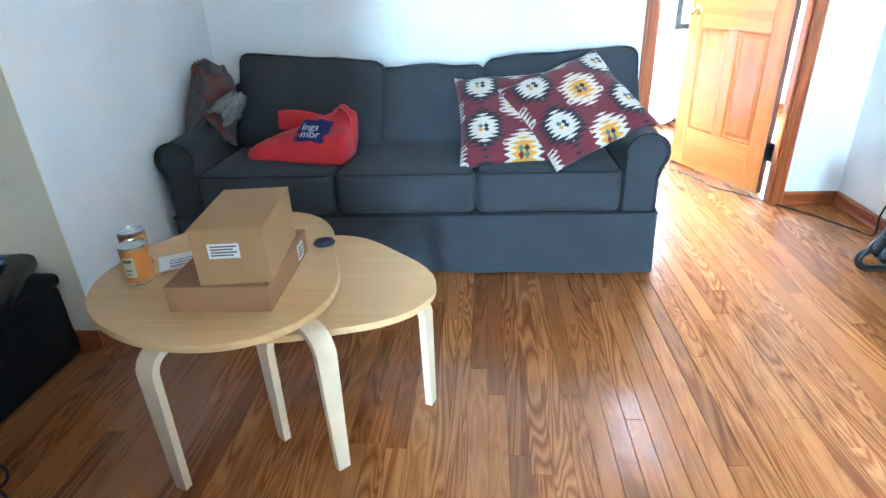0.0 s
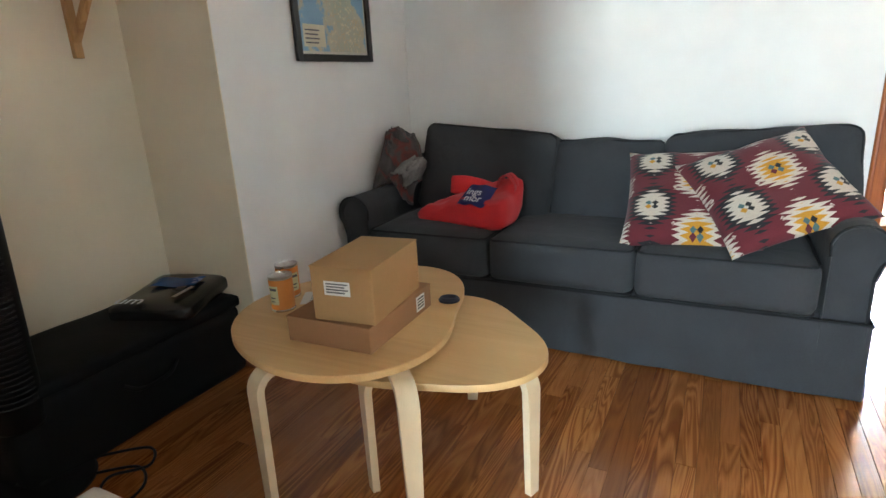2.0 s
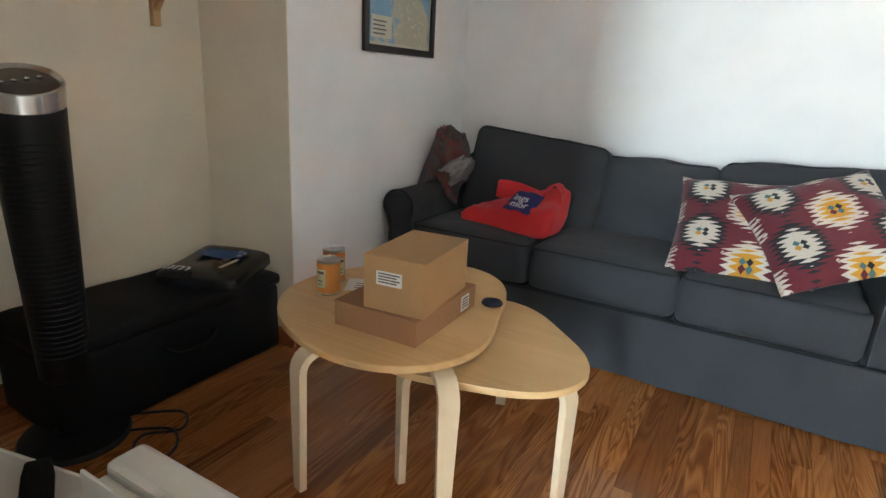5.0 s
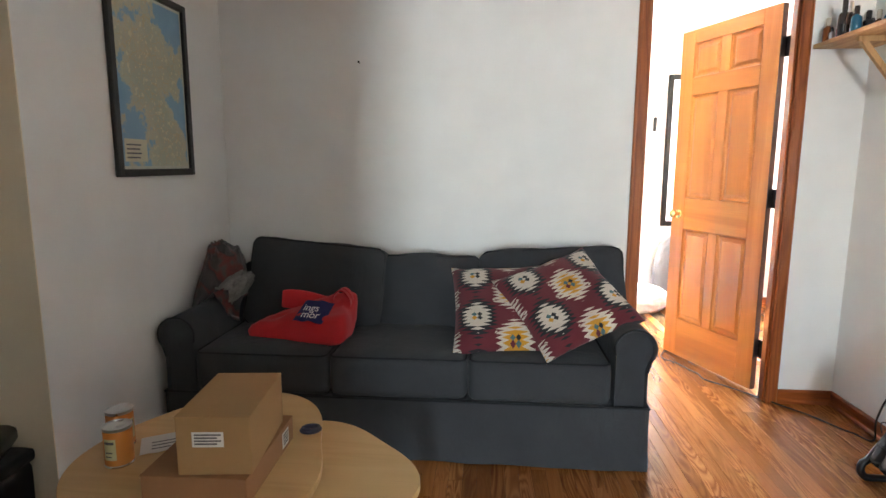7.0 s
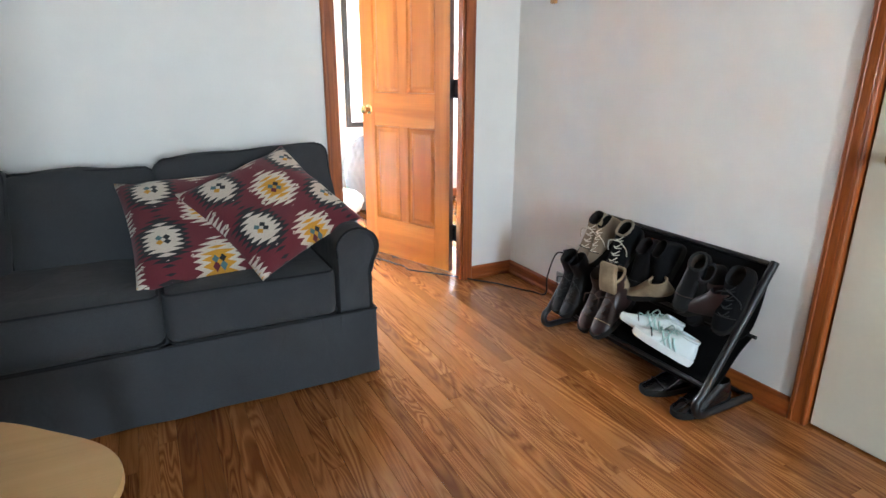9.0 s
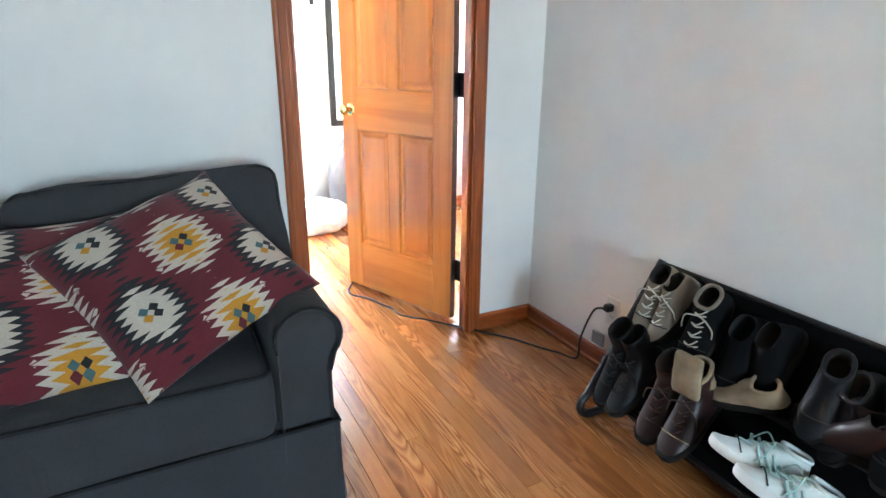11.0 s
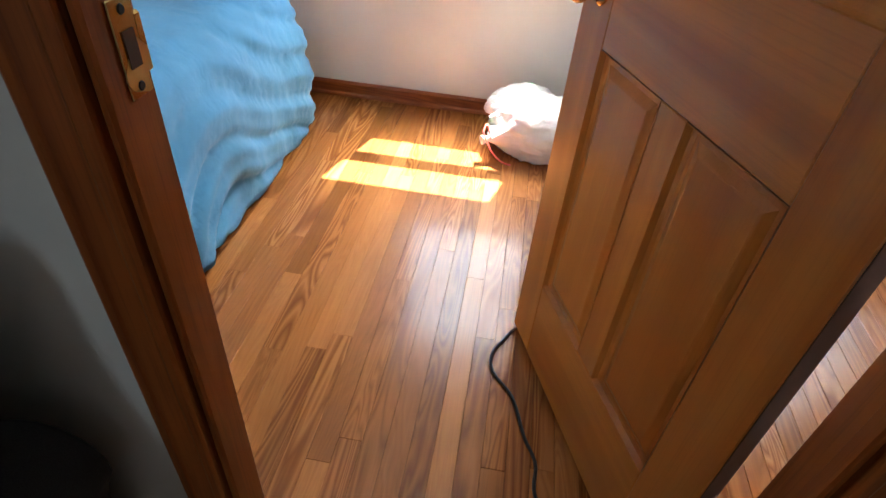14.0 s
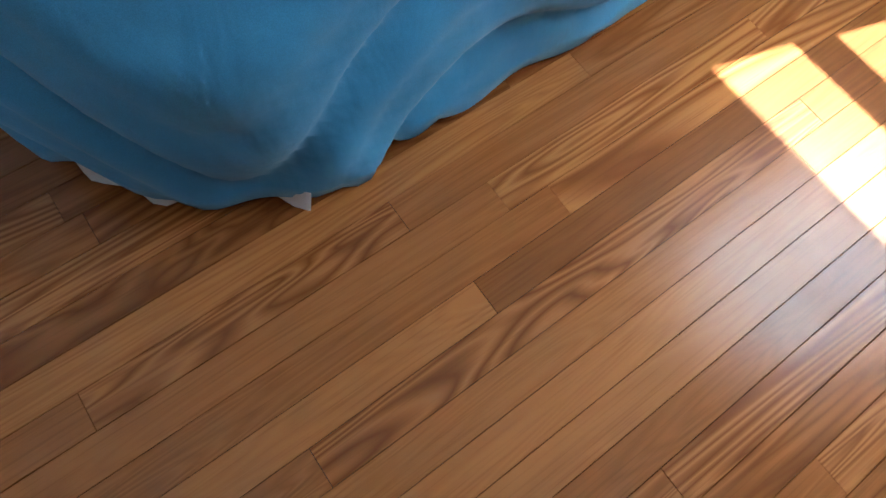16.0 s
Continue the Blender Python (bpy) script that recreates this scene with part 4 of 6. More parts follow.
RED = cloth("red_fabric", (0.55, 0.012, 0.018), 0.75, 900, 0.15, 0.15, 0.1)
rb = thing("shopping_bag", "crumpled bright red reusable shopping bag lying on the sofa seat", "bag", m=pose(-2.33, -0.56, 0.470, 0, 0, -4))
bm = bmesh.new()
puffy(bm, 0.46, 0.25, 0.15, 0.03, (0.01, 0.0, 0.02), 18, None, wob=0.016, seed=2.0)
for v in bm.verts:
    k = min(1.0, max(0.0, v.co.x / 0.46 + 0.5))
    fall = 0.30 + 0.70 * k ** 0.8
    crease = 0.012 * (1 - 2 * abs(noise.noise(v.co * 9))) + 0.006 * noise.noise(v.co * 24)
    v.co = Vector((v.co.x, v.co.y * (0.55 + 0.45 * k), (v.co.z + 0.075) * fall + (crease if v.co.z > -0.05 else 0)))
    v.co.z += 0.06 * max(0.0, v.co.y) * k / 0.125
part("sack", bm, RED, rb, "", True, 45)
for dy in (0.03, 0.07):
    bm = bmesh.new()
    path = smooth_path([(0.13, dy, 0.13), (0.15, dy + 0.01, 0.20), (0.19, dy + 0.005, 0.215), (0.225, dy, 0.17), (0.225, dy - 0.01, 0.10)], 6)
    rings = [[p + Vector((0, a * 0.014, b * 0.003)) for a, b in ((-1, -1), (1, -1), (1, 1), (-1, 1))] for p in path]
    loft(bm, rings)
    part("handle", bm, RED, rb, "", True, 60)
bm = bmesh.new()
puffy(bm, 0.24, 0.02, 0.09, 0.008, (0, 0.006, 0), 10, pose(-0.02, 0.115, 0.135, -14, 6, 0), wob=0.012, seed=6.0)
part("rear_flap", bm, RED, rb, "", True, 45)
NAVY = plain("navy_print", (0.012, 0.014, 0.10), 0.7)
face = pose(0.085, -0.070, 0.138, 36, 0, -10)
bm = bmesh.new()
rows, cols_n = 8, 10
gv = [[bm.verts.new(face @ Vector((-0.075 + 0.15 * i / cols_n + 0.012 * (j / rows - 0.5), -0.06 + 0.12 * j / rows, 0.010 + 0.006 * math.sin(i * 1.3) * math.cos(j * 0.9) - 0.012 * ((i / cols_n - 0.5) ** 2 * 4)))) for j in range(rows + 1)] for i in range(cols_n + 1)]
for i in range(cols_n):
    for j in range(rows):
        bm.faces.new((gv[i][j], gv[i + 1][j], gv[i + 1][j + 1], gv[i][j + 1]))
emblem = part("printed_patch", bm, NAVY, rb, "navy printed patch with white letters", True)
LET = plain("white_print", (0.75, 0.75, 0.78), 0.7)
font_mesh("letters", "ings", 0.052, LET, face @ pose(-0.005, 0.008, 0.0185), rb)
font_mesh("letters", "mor", 0.052, LET, face @ pose(0.006, -0.030, 0.0185), rb)

m_, t_, s_ = nodes_of("plush_throw")
v_ = coords(t_)
c_ = ramp(t_, noise_of(t_, v_, 9, 2.0, 0.5, 0.4), ((0.30, (0.035, 0.03, 0.03)), (0.44, (0.085, 0.07, 0.065)), (0.52, (0.15, 0.032, 0.024)), (0.58, (0.045, 0.035, 0.035)), (0.72, (0.10, 0.085, 0.08)), (0.80, (0.34, 0.32, 0.30))))
t_.links.new(c_, s_.inputs["Base Color"])
s_.inputs["Roughness"].default_value, s_.inputs["Sheen Weight"].default_value = 1.0, 0.15
bump(t_, s_, noise_of(t_, v_, 220, 3), 0.5, 0.004)
tw = thing("throw_blanket", "crumpled grey, brown and red plush throw heaped over the sofa arm", "blanket", m=pose(-2.80, -0.33, 0.605))
def rumpled(nm, sx, sy, high, drop, amp, seed, m, mat):
    """A bunched piece of plush: a sheet heaped in the middle, with sharp ridges and uneven edges."""
    bm = bmesh.new()
    n = 34
    g = []
    for i in range(n + 1):
        row = []
        for k in range(n + 1):
            u, v = 2 * i / n - 1, 2 * k / n - 1
            r = min(1.0, math.hypot(u, v) / 1.2)
            q = Vector((u * 1.9 + seed, v * 1.9 - seed, seed))
            ridge = (1 - 2.2 * abs(noise.noise(q))) + 0.55 * (1 - 2 * abs(noise.noise(q * 2.1))) + 0.2 * noise.noise(q * 5)
            side = noise.noise_vector(q * 1.3)
            p = Vector((u * sx * (1 + 0.15 * side.x), v * sy * (1 + 0.15 * side.y), high * (1 - r ** 2.4) - drop * max(0.0, r - 0.55) + amp * ridge))
            row.append(bm.verts.new(m @ p))
        g.append(row)
    for i in range(n):
        for k in range(n):
            bm.faces.new((g[i][k], g[i + 1][k], g[i + 1][k + 1], g[i][k + 1]))
    ob = part(nm, bm, mat, tw, "", True, 60)
    ob.modifiers.new("thick", "SOLIDIFY").thickness = 0.010
    return ob


rumpled("fold", 0.120, 0.175, 0.235, 0.22, 0.028, 2.0, pose(-0.01, 0.0, 0.0, 0, 4, 8), m_)
rumpled("upper_fold", 0.075, 0.10, 0.12, 0.16, 0.030, 6.4, pose(0.0, -0.02, 0.13, 16, -8, 30), m_)
rumpled("hanging_end", 0.055, 0.075, 0.06, 0.16, 0.026, 9.2, pose(0.115, -0.10, 0.075, 12, 48, 0),
        plain("plush_grey", (0.24, 0.225, 0.21), 1.0, vary=0.5, scale=12, relief=0.5, distance=0.004))

# ---- framed map ----
def map_paper():
    m, t, s = nodes_of("printed_map")
    o = t.nodes.new("ShaderNodeTexCoord").outputs["Object"]
    sep = t.nodes.new("ShaderNodeSeparateXYZ")
    t.links.new(o, sep.inputs[0])
    n = noise_of(t, o, 5.0, 6.0, 0.62)
    bias = maths(t, "MULTIPLY", maths(t, "ABSOLUTE", maths(t, "ADD", sep.outputs["Y"], maths(t, "MULTIPLY", sep.outputs["Z"], 0.25))), 0.95)
    land = maths(t, "SUBTRACT", n, bias)
    c = ramp(t, land, ((0.0, (0.16, 0.30, 0.46)), (0.30, (0.22, 0.38, 0.52)), (0.335, (0.50, 0.48, 0.36)), (0.5, (0.42, 0.44, 0.34))))
    roads = add_node(t, "ShaderNodeTexVoronoi", Scale=26.0)
    roads.feature = "DISTANCE_TO_EDGE"
    t.links.new(o, roads.inputs["Vector"])
    line = maths(t, "MULTIPLY", maths(t, "LESS_THAN", roads.outputs["Distance"], 0.035), maths(t, "GREATER_THAN", land, 0.335))
    c = mixed(t, c, (0.55, 0.42, 0.22), maths(t, "MULTIPLY", line, 0.6))
    towns = noise_of(t, o, 60, 2.0)
    c = mixed(t, c, (0.62, 0.58, 0.40), maths(t, "MULTIPLY", maths(t, "GREATER_THAN", towns, 0.62), maths(t, "GREATER_THAN", land, 0.36)))
    t.links.new(c, s.inputs["Base Color"])
    s.inputs["Roughness"].default_value = 0.35
    return m


FRAME_BLACK = plain("black_frame", (0.012, 0.011, 0.010), 0.35)
y0, y1, z0, z1 = -0.925, -0.372, 1.203, 1.968
mp = thing("framed_map", "printed coastal map in a black frame hung on the white wall", "picture", m=pose(XM + 0.002, (y0 + y1) / 2, (z0 + z1) / 2))
hw, hh, fw = (y1 - y0) / 2, (z1 - z0) / 2, 0.030
for a, b, c, d in ((-hw, -hw + fw, -hh, hh), (hw - fw, hw, -hh, hh), (-hw + fw, hw - fw, -hh, -hh + fw), (-hw + fw, hw - fw, hh - fw, hh)):
    bm = bmesh.new()
    soft_box(bm, 0, 0.022, a, b, c, d, 0.003, 1)
    part("frame_bar", bm, FRAME_BLACK, mp)
bm = bmesh.new()
box(bm, 0.001, 0.008, -hw + fw, hw - fw, -hh + fw, hh - fw)
part("mount", bm, plain("cream_margin", (0.55, 0.54, 0.46), 0.5), mp)
bm = bmesh.new()
box(bm, 0.008, 0.0095, -hw + fw + 0.012, hw - fw - 0.012, -hh + fw + 0.012, hh - fw - 0.012)
sheet = part("map_sheet", bm, map_paper(), mp)
bm = bmesh.new()
box(bm, 0.0095, 0.0105, -hw + 0.055, -hw + 0.20, -hh + 0.06, -hh + 0.15)
part("legend", bm, plain("legend_print", (0.62, 0.58, 0.42), 0.5), sheet)
bm = bmesh.new()
for k in range(4):
    box(bm, 0.0105, 0.0112, -hw + 0.065, -hw + 0.15 + 0.01 * (k % 2), -hh + 0.073 + 0.017 * k, -hh + 0.079 + 0.017 * k)
part("print", bm, INK, sheet)
bm = bmesh.new()
tube(bm, [(-2.171, 0.0, 1.776), (-2.171, -0.016, 1.780)], 0.0025, 8)
lathe(bm, ((0.006, 0), (0.005, 0.002)), 10, pose(-2.171, -0.015, 1.780, 90))
tagged(part("nail", bm, BLACK_IRON), "small dark nail stuck in the white wall", "nail")

# ---- shelves on brackets ----
PINE = wood("raw_pine", (0.46, 0.24, 0.09), (0.62, 0.37, 0.16), "y", 0.55, 8.0, fine=0.2)
PINE_UP = wood("raw_pine_upright", (0.44, 0.23, 0.09), (0.58, 0.34, 0.15), "z", 0.55, 8.0, fine=0.2)


def shelf(name, label, wall_x, side, y0, y1, z, depth, brackets, drop):
    """A board on wooden brackets; side +1: it juts out towards +x."""
    th = thing(name, label, "shelf", m=pose(wall_x, (y0 + y1) / 2, z))
    yc = (y0 + y1) / 2
    bm = bmesh.new()
    xs = sorted((0.001 * side, depth * side))
    soft_box(bm, xs[0], xs[1], y0 - yc, y1 - yc, -0.02, 0, 0.003, 1)
    part("board", bm, PINE, th)
    for yb in brackets:
        bm = bmesh.new()
        xs = sorted((0.001 * side, 0.022 * side))
        soft_box(bm, xs[0], xs[1], yb - yc - 0.016, yb - yc + 0.016, -drop, -0.0205, 0.002, 1)
        xs = sorted((0.022 * side, (depth - 0.03) * side))
        soft_box(bm, xs[0], xs[1], yb - yc - 0.012, yb - yc + 0.012, -0.045, -0.0205, 0.002, 1)
        a, b = Vector((0.018 * side, yb - yc, -drop + 0.06)), Vector(((depth - 0.055) * side, yb - yc, -0.04))
        d = (b - a).normalized()
        nn = Vector((0, 1, 0)).cross(d)
        rings = [[p + Vector((0, s1 * 0.011, 0)) + nn * s2 * 0.012 for s1, s2 in ((-1, -1), (1, -1), (1, 1), (-1, 1))] for p in (a, b)]
        loft(bm, rings)
        part("bracket", bm, PINE_UP, th)
    return th


shelf("wall_shelf", "raw pine shelf board on wooden brackets, half empty", XS, 1, -2.95, YS - 0.01, 1.545, 0.25, (-1.535, -2.6), 0.31)
shelf("wall_shelf", "raw pine shelf board on wooden brackets with small bottles", XE, -1, -1.30, -0.015, 1.835, 0.275, (-0.30, -0.965), 0.345)
bm = bmesh.new()
soft_box(bm, -0.09, 0.09, -0.55, 0.55, 0, 0.022, 0.002, 1)
o = part("wooden_plank", bm, TRIM_Y)
o.matrix_world = pose(XS + 0.125, -2.14, 1.5455)
tagged(o, "red-brown stained board lying flat on the pine shelf", "plank")
pf = thing("red_frame", "red patterned picture frame standing on the shelf", "picture", m=pose(XS + 0.11, -1.93, 1.568, 0, -9, -8))
RED_PRINT = plain("red_lacquer", (0.62, 0.03, 0.03), 0.45, vary=0.25, scale=30)
for a, b, c, d in ((-0.12, -0.09, 0, 0.27), (0.09, 0.12, 0, 0.27), (-0.09, 0.09, 0, 0.03), (-0.09, 0.09, 0.24, 0.27)):
    bm = bmesh.new()
    soft_box(bm, 0, 0.015, a, b, c, d, 0.003, 1)
    part("frame_bar", bm, RED_PRINT, pf)
bm = bmesh.new()
box(bm, 0.002, 0.006, -0.09, 0.09, 0.03, 0.24)
part("picture_sheet", bm, PAPER, pf)
bm = bmesh.new()
tube(bm, smooth_path([(0.007, -0.05, 0.09), (0.007, -0.01, 0.12), (0.007, 0.02, 0.19), (0.007, 0.05, 0.10), (0.007, 0.07, 0.14)], 6), 0.003, 6)
part("pen_stroke", bm, INK, pf)
for a, b, c, d in ((-0.09, -0.08, 0.03, 0.24), (0.08, 0.09, 0.03, 0.24), (-0.08, 0.08, 0.23, 0.24)):
    bm = bmesh.new()
    box(bm, 0.006, 0.010, a, b, c, d)
    part("inner_slip", bm, plain("olive_slip", (0.12, 0.10, 0.06), 0.6), pf)
bm = bmesh.new()
tube(bm, smooth_path([(0, 0, 0), (0.01, 0.02, 0.06), (0, 0.03, 0.14), (0, -0.01, 0.20), (0, -0.05, 0.16), (0, -0.04, 0.09)], 8), 0.004, 6)
o = part("wire_hook", bm, BLACK_IRON, smooth=True)
o.matrix_world = pose(XS + 0.03, -1.96, 1.83)
tagged(o, "bent black wire hook on the wall above the shelf", "hook")
bm = bmesh.new()
crumple(bm, 0.012, 0.02, 0.009, 3, 0.3, 2, 3, pose(0, 0, 0.009))
o = part("pen_cap", bm, BLACK_IRON, smooth=True)
o.matrix_world = pose(XS + 0.16, -1.555, 1.5455)
tagged(o, "small black plastic cap on the shelf edge", "cap")
bm = bmesh.new()
box(bm, -0.06, 0.06, -0.09, 0.09, 0, 0.002)
o = part("papers", bm, PAPER)
o.matrix_world = pose(XS + 0.15, -1.46, 1.5455, 0, 0, 20)
tagged(o, "thin loose papers at the end of the shelf", "paper")

# small bottles at the corner of the east shelf
rng = random.Random(12)
BOTTLES = [plain("bottle_" + n, c, 0.15, vary=0.05, scale=5, Coat_Weight=0.5) for n, c in (("cream", (0.6, 0.52, 0.42)), ("black", (0.012, 0.012, 0.014)), ("teal", (0.02, 0.16, 0.26)), ("rose", (0.42, 0.10, 0.13)), ("clear", (0.55, 0.55, 0.5)), ("amber", (0.16, 0.05, 0.012)))]
BNAMES = ("cream", "black", "teal blue", "rose pink", "milky", "amber brown")
for k in range(16):
    ci = rng.choice((0, 0, 4, 1, 1, 2, 3, 5))
    tall = rng.uniform(0.055, 0.075) if ci in (0, 3, 4) else rng.uniform(0.09, 0.17)
    r = rng.uniform(0.011, 0.015) if tall < 0.08 else rng.uniform(0.017, 0.026)
    yy, xx = -0.055 - 0.04 * (k // 3) - rng.uniform(0, 0.01), XE - 0.245 + 0.085 * (k % 3) + rng.uniform(0, 0.02)
    bo = thing("small_bottle", BNAMES[ci] + " glass bottle with a dark cap on the pine shelf", "bottle", "bottles on the shelf", pose(xx, yy, 1.8355))
    bm = bmesh.new()
    lathe(bm, ((r * 0.9, 0), (r, 0.003), (r, tall * 0.55), (r * 0.8, tall * 0.62), (r * 0.4, tall * 0.66), (r * 0.4, tall * 0.7)), 14)
    part("body", bm, BOTTLES[ci], bo, "", True, 40)
    bm = bmesh.new()
    lathe(bm, ((r * 0.5, tall * 0.68), (r * 0.5, tall * 0.96), (r * 0.42, tall)), 12)
    part("cap", bm, BOTTLES[1] if k % 2 else BOTTLES[0], bo, "", True, 40)

# ---- trunk, parcel, tower fan ----
BLACK_CLOTH = cloth("black_nylon", (0.005, 0.005, 0.006), 0.75, 800, 0.2, 0.3, 0.0, fold=0.1, gloss=0.2)
tr = thing("storage_trunk", "long low black fabric-covered storage trunk against the wall", "trunk", m=pose(-3.175, -1.785, 0))
bm = bmesh.new()
puffy(bm, 0.40, 0.84, 0.29, 0.03, (0.004, 0.006, 0.004), 10, pose(0, 0, 0.145), wob=0.006)
part("body", bm, BLACK_CLOTH, tr, "", True, 70)
bm = bmesh.new()
puffy(bm, 0.412, 0.852, 0.055, 0.022, (0.002, 0.002, 0.010), 10, pose(0, 0, 0.302), wob=0.005)
part("lid", bm, BLACK_CLOTH, tr, "", True, 70)
bm = bmesh.new()
tube(bm, smooth_path([(0.208, -0.10, 0.20), (0.222, -0.05, 0.17), (0.222, 0.05, 0.17), (0.208, 0.10, 0.20)], 6), 0.008, 8)
part("handle", bm, BLACK_CLOTH, tr, "", True)
bp = thing("parcel_bag", "flat black and blue padded mailer lying on the trunk", "bag", m=pose(-3.115, -1.555, 0.333, 0, 0, 24))
GLOSS_BLACK = plain("glossy_black_film", (0.010, 0.010, 0.012), 0.25)
bm = bmesh.new()
puffy(bm, 0.30, 0.38, 0.055, 0.018, (0, 0, 0.01), 10, pose(0, 0.035, 0.027), wob=0.010, seed=4)
part("sleeve", bm, GLOSS_BLACK, bp, "", True, 70)
bm = bmesh.new()
gv = [[bm.verts.new((-0.10 + 0.19 * i / 10, 0.02 + 0.10 * j / 5, 0.0700 + 0.004 * math.sin(i * 0.8))) for j in range(6)] for i in range(11)]
for i in range(10):
    for j in range(5):
        bm.faces.new((gv[i][j], gv[i + 1][j], gv[i + 1][j + 1], gv[i][j + 1]))
part("blue_print", bm, plain("blue_film", (0.02, 0.09, 0.28), 0.25, vary=0.3, scale=20), bp, "", True)
font_mesh("letters", "um", 0.085, LET, pose(-0.075, -0.125, 0.072, 0, 0, -4), bp)
bm = bmesh.new()
box(bm, 0.075, 0.092, -0.08, 0.03, 0.0705, 0.0712, pose(0, 0, 0, 0, 0, -12))
part("silver_strip", bm, TIN, bp)
FAN_BLACK = plain("satin_black_plastic", (0.005, 0.005, 0.006), 0.5, vary=0.1, Specular_IOR_Level=0.25)
SILVER = plain("brushed_silver_plastic", (0.62, 0.62, 0.60), 0.22, 0.9, vary=0.1)
tf = thing("tower_fan", "slim black tower fan with a slanted silver control top", "fan", m=pose(-3.03, -2.155, 0, 0, 0, -25))
bm = bmesh.new()
lathe(bm, ((0.150, 0.0), (0.152, 0.008), (0.146, 0.018), (0.10, 0.028), (0.055, 0.034), (0.05, 0.04)), 40)
part("base", bm, FAN_BLACK, tf, "", True, 40)
bm = bmesh.new()
lathe(bm, ((0.052, 0.035), (0.046, 0.06), (0.046, 0.20), (0.05, 0.22)), 28)
part("neck", bm, FAN_BLACK, tf, "", True, 40)


def tower_ring(z, r, slant=0.0):
    return [Vector((r * math.cos(a), 0.92 * r * math.sin(a), z + slant * math.cos(a))) for a in (2 * math.pi * k / 36 for k in range(36))]


bm = bmesh.new()
loft(bm, [tower_ring(0.215, 0.066), tower_ring(0.225, 0.074), tower_ring(0.50, 0.082), tower_ring(0.85, 0.094), tower_ring(0.985, 0.100, -0.02)])
part("tower", bm, FAN_BLACK, tf, "", True, 40)
bm = bmesh.new()
for k in range(37):
    z = 0.30 + k * 0.0165
    rr = 0.0795 + (z - 0.30) * 0.028
    pts = [(rr * math.cos(a), 0.92 * rr * math.sin(a), z) for a in np.linspace(-0.9, 0.9, 10)]
    tube(bm, pts, 0.0028, 5)
part("grille", bm, FAN_BLACK, tf, "black horizontal grille ribs")
bm = bmesh.new()
loft(bm, [tower_ring(0.987, 0.1005, -0.02), tower_ring(1.045, 0.104, -0.035), tower_ring(1.050, 0.100, -0.036), tower_ring(1.035, 0.090, -0.035)])
part("silver_collar", bm, SILVER, tf, "bright silver collar", True, 40)
bm = bmesh.new()
loft(bm, [tower_ring(1.034, 0.0905, -0.035), tower_ring(1.038, 0.088, -0.035), tower_ring(1.039, 0.02, -0.008)])
pan = part("control_panel", bm, plain("smoked_panel", (0.06, 0.05, 0.045), 0.2), tf, "", True, 30)
for k in range(4):
    bm = bmesh.new()
    lathe(bm, ((0.007, 0), (0.006, 0.003)), 12, Matrix.Translation((0.0 - 0.012 * k, -0.04 + 0.027 * k, 1.039 + 0.005 * k)))
    part("button", bm, SILVER, pan)
bm = bmesh.new()
tube(bm, smooth_path([(-2.93, -2.06, 0.006), (-2.83, -1.98, 0.006), (-2.74, -2.02, 0.006), (-2.72, -2.10, 0.006), (-2.80, -2.12, 0.006), (-2.86, -2.05, 0.010), (-2.80, -1.96, 0.006), (-2.88, -1.90, 0.006), (-3.0, -2.0, 0.006)], 8), 0.0045, 6)
tagged(part("electric_cable", bm, FAN_BLACK, smooth=True), "thin black fan cord looped on the floor", "cable")

# ---- window air conditioner on the floor ----
AC_WHITE = plain("yellowed_white_plastic", (0.66, 0.62, 0.54), 0.42, vary=0.08, scale=9)
AC_GREY = plain("grey_white_steel", (0.62, 0.59, 0.53), 0.4, vary=0.08)
# near-black for raised boxes that stand in for shade inside openings
SLOT_SHADE = plain("slot_shade", (0.02, 0.018, 0.016), 0.8)
x0, x1, yf, yb, h = -2.345, -1.895, -2.385, -2.70, 0.335
ac = thing("air_conditioner", "white window air conditioner standing on the floor with loose foam", "air conditioner", m=pose((x0 + x1) / 2, (yf + yb) / 2, 0))
inv = ac.matrix_world.inverted()


def acp(nm, bm, mat, parent=ac, label="", smooth=False):
    bmesh.ops.transform(bm, matrix=inv, verts=bm.verts)
    return part(nm, bm, mat, parent, label, smooth)


bm = bmesh.new()
soft_box(bm, x0 + 0.03, x1 - 0.02, yb, yf - 0.03, 0.012, h, 0.008, 2)
body = acp("cabinet", bm, AC_GREY)
bm = bmesh.new()
soft_box(bm, x0 - 0.012, x1 + 0.01, yf - 0.03, yf + 0.055, 0.0, h + 0.032, 0.016, 3)
acp("front_panel", bm, AC_WHITE, label="off-white plastic front panel")
bm = bmesh.new()
soft_box(bm, x0 - 0.004, x1 + 0.004, yf - 0.075, yf - 0.068, h - 0.004, h + 0.045, 0.002, 1)
soft_box(bm, x0 - 0.004, x1 + 0.004, yf - 0.068, yf - 0.030, h + 0.001, h + 0.006, 0.002, 1)
acp("mounting_rail", bm, AC_WHITE)
bm = bmesh.new()
soft_box(bm, x1 + 0.001, x1 + 0.012, yf - 0.085, yf - 0.032, 0.01, h + 0.01, 0.002, 1)
acp("side_flange", bm, AC_WHITE)
for zz in (0.05, 0.12, 0.21, 0.29):
    bm = bmesh.new()
    box(bm, x1 + 0.012, x1 + 0.0135, yf - 0.066, yf - 0.054, zz, zz + 0.014)
    acp("screw_slot", bm, SLOT_SHADE)
bm = bmesh.new()
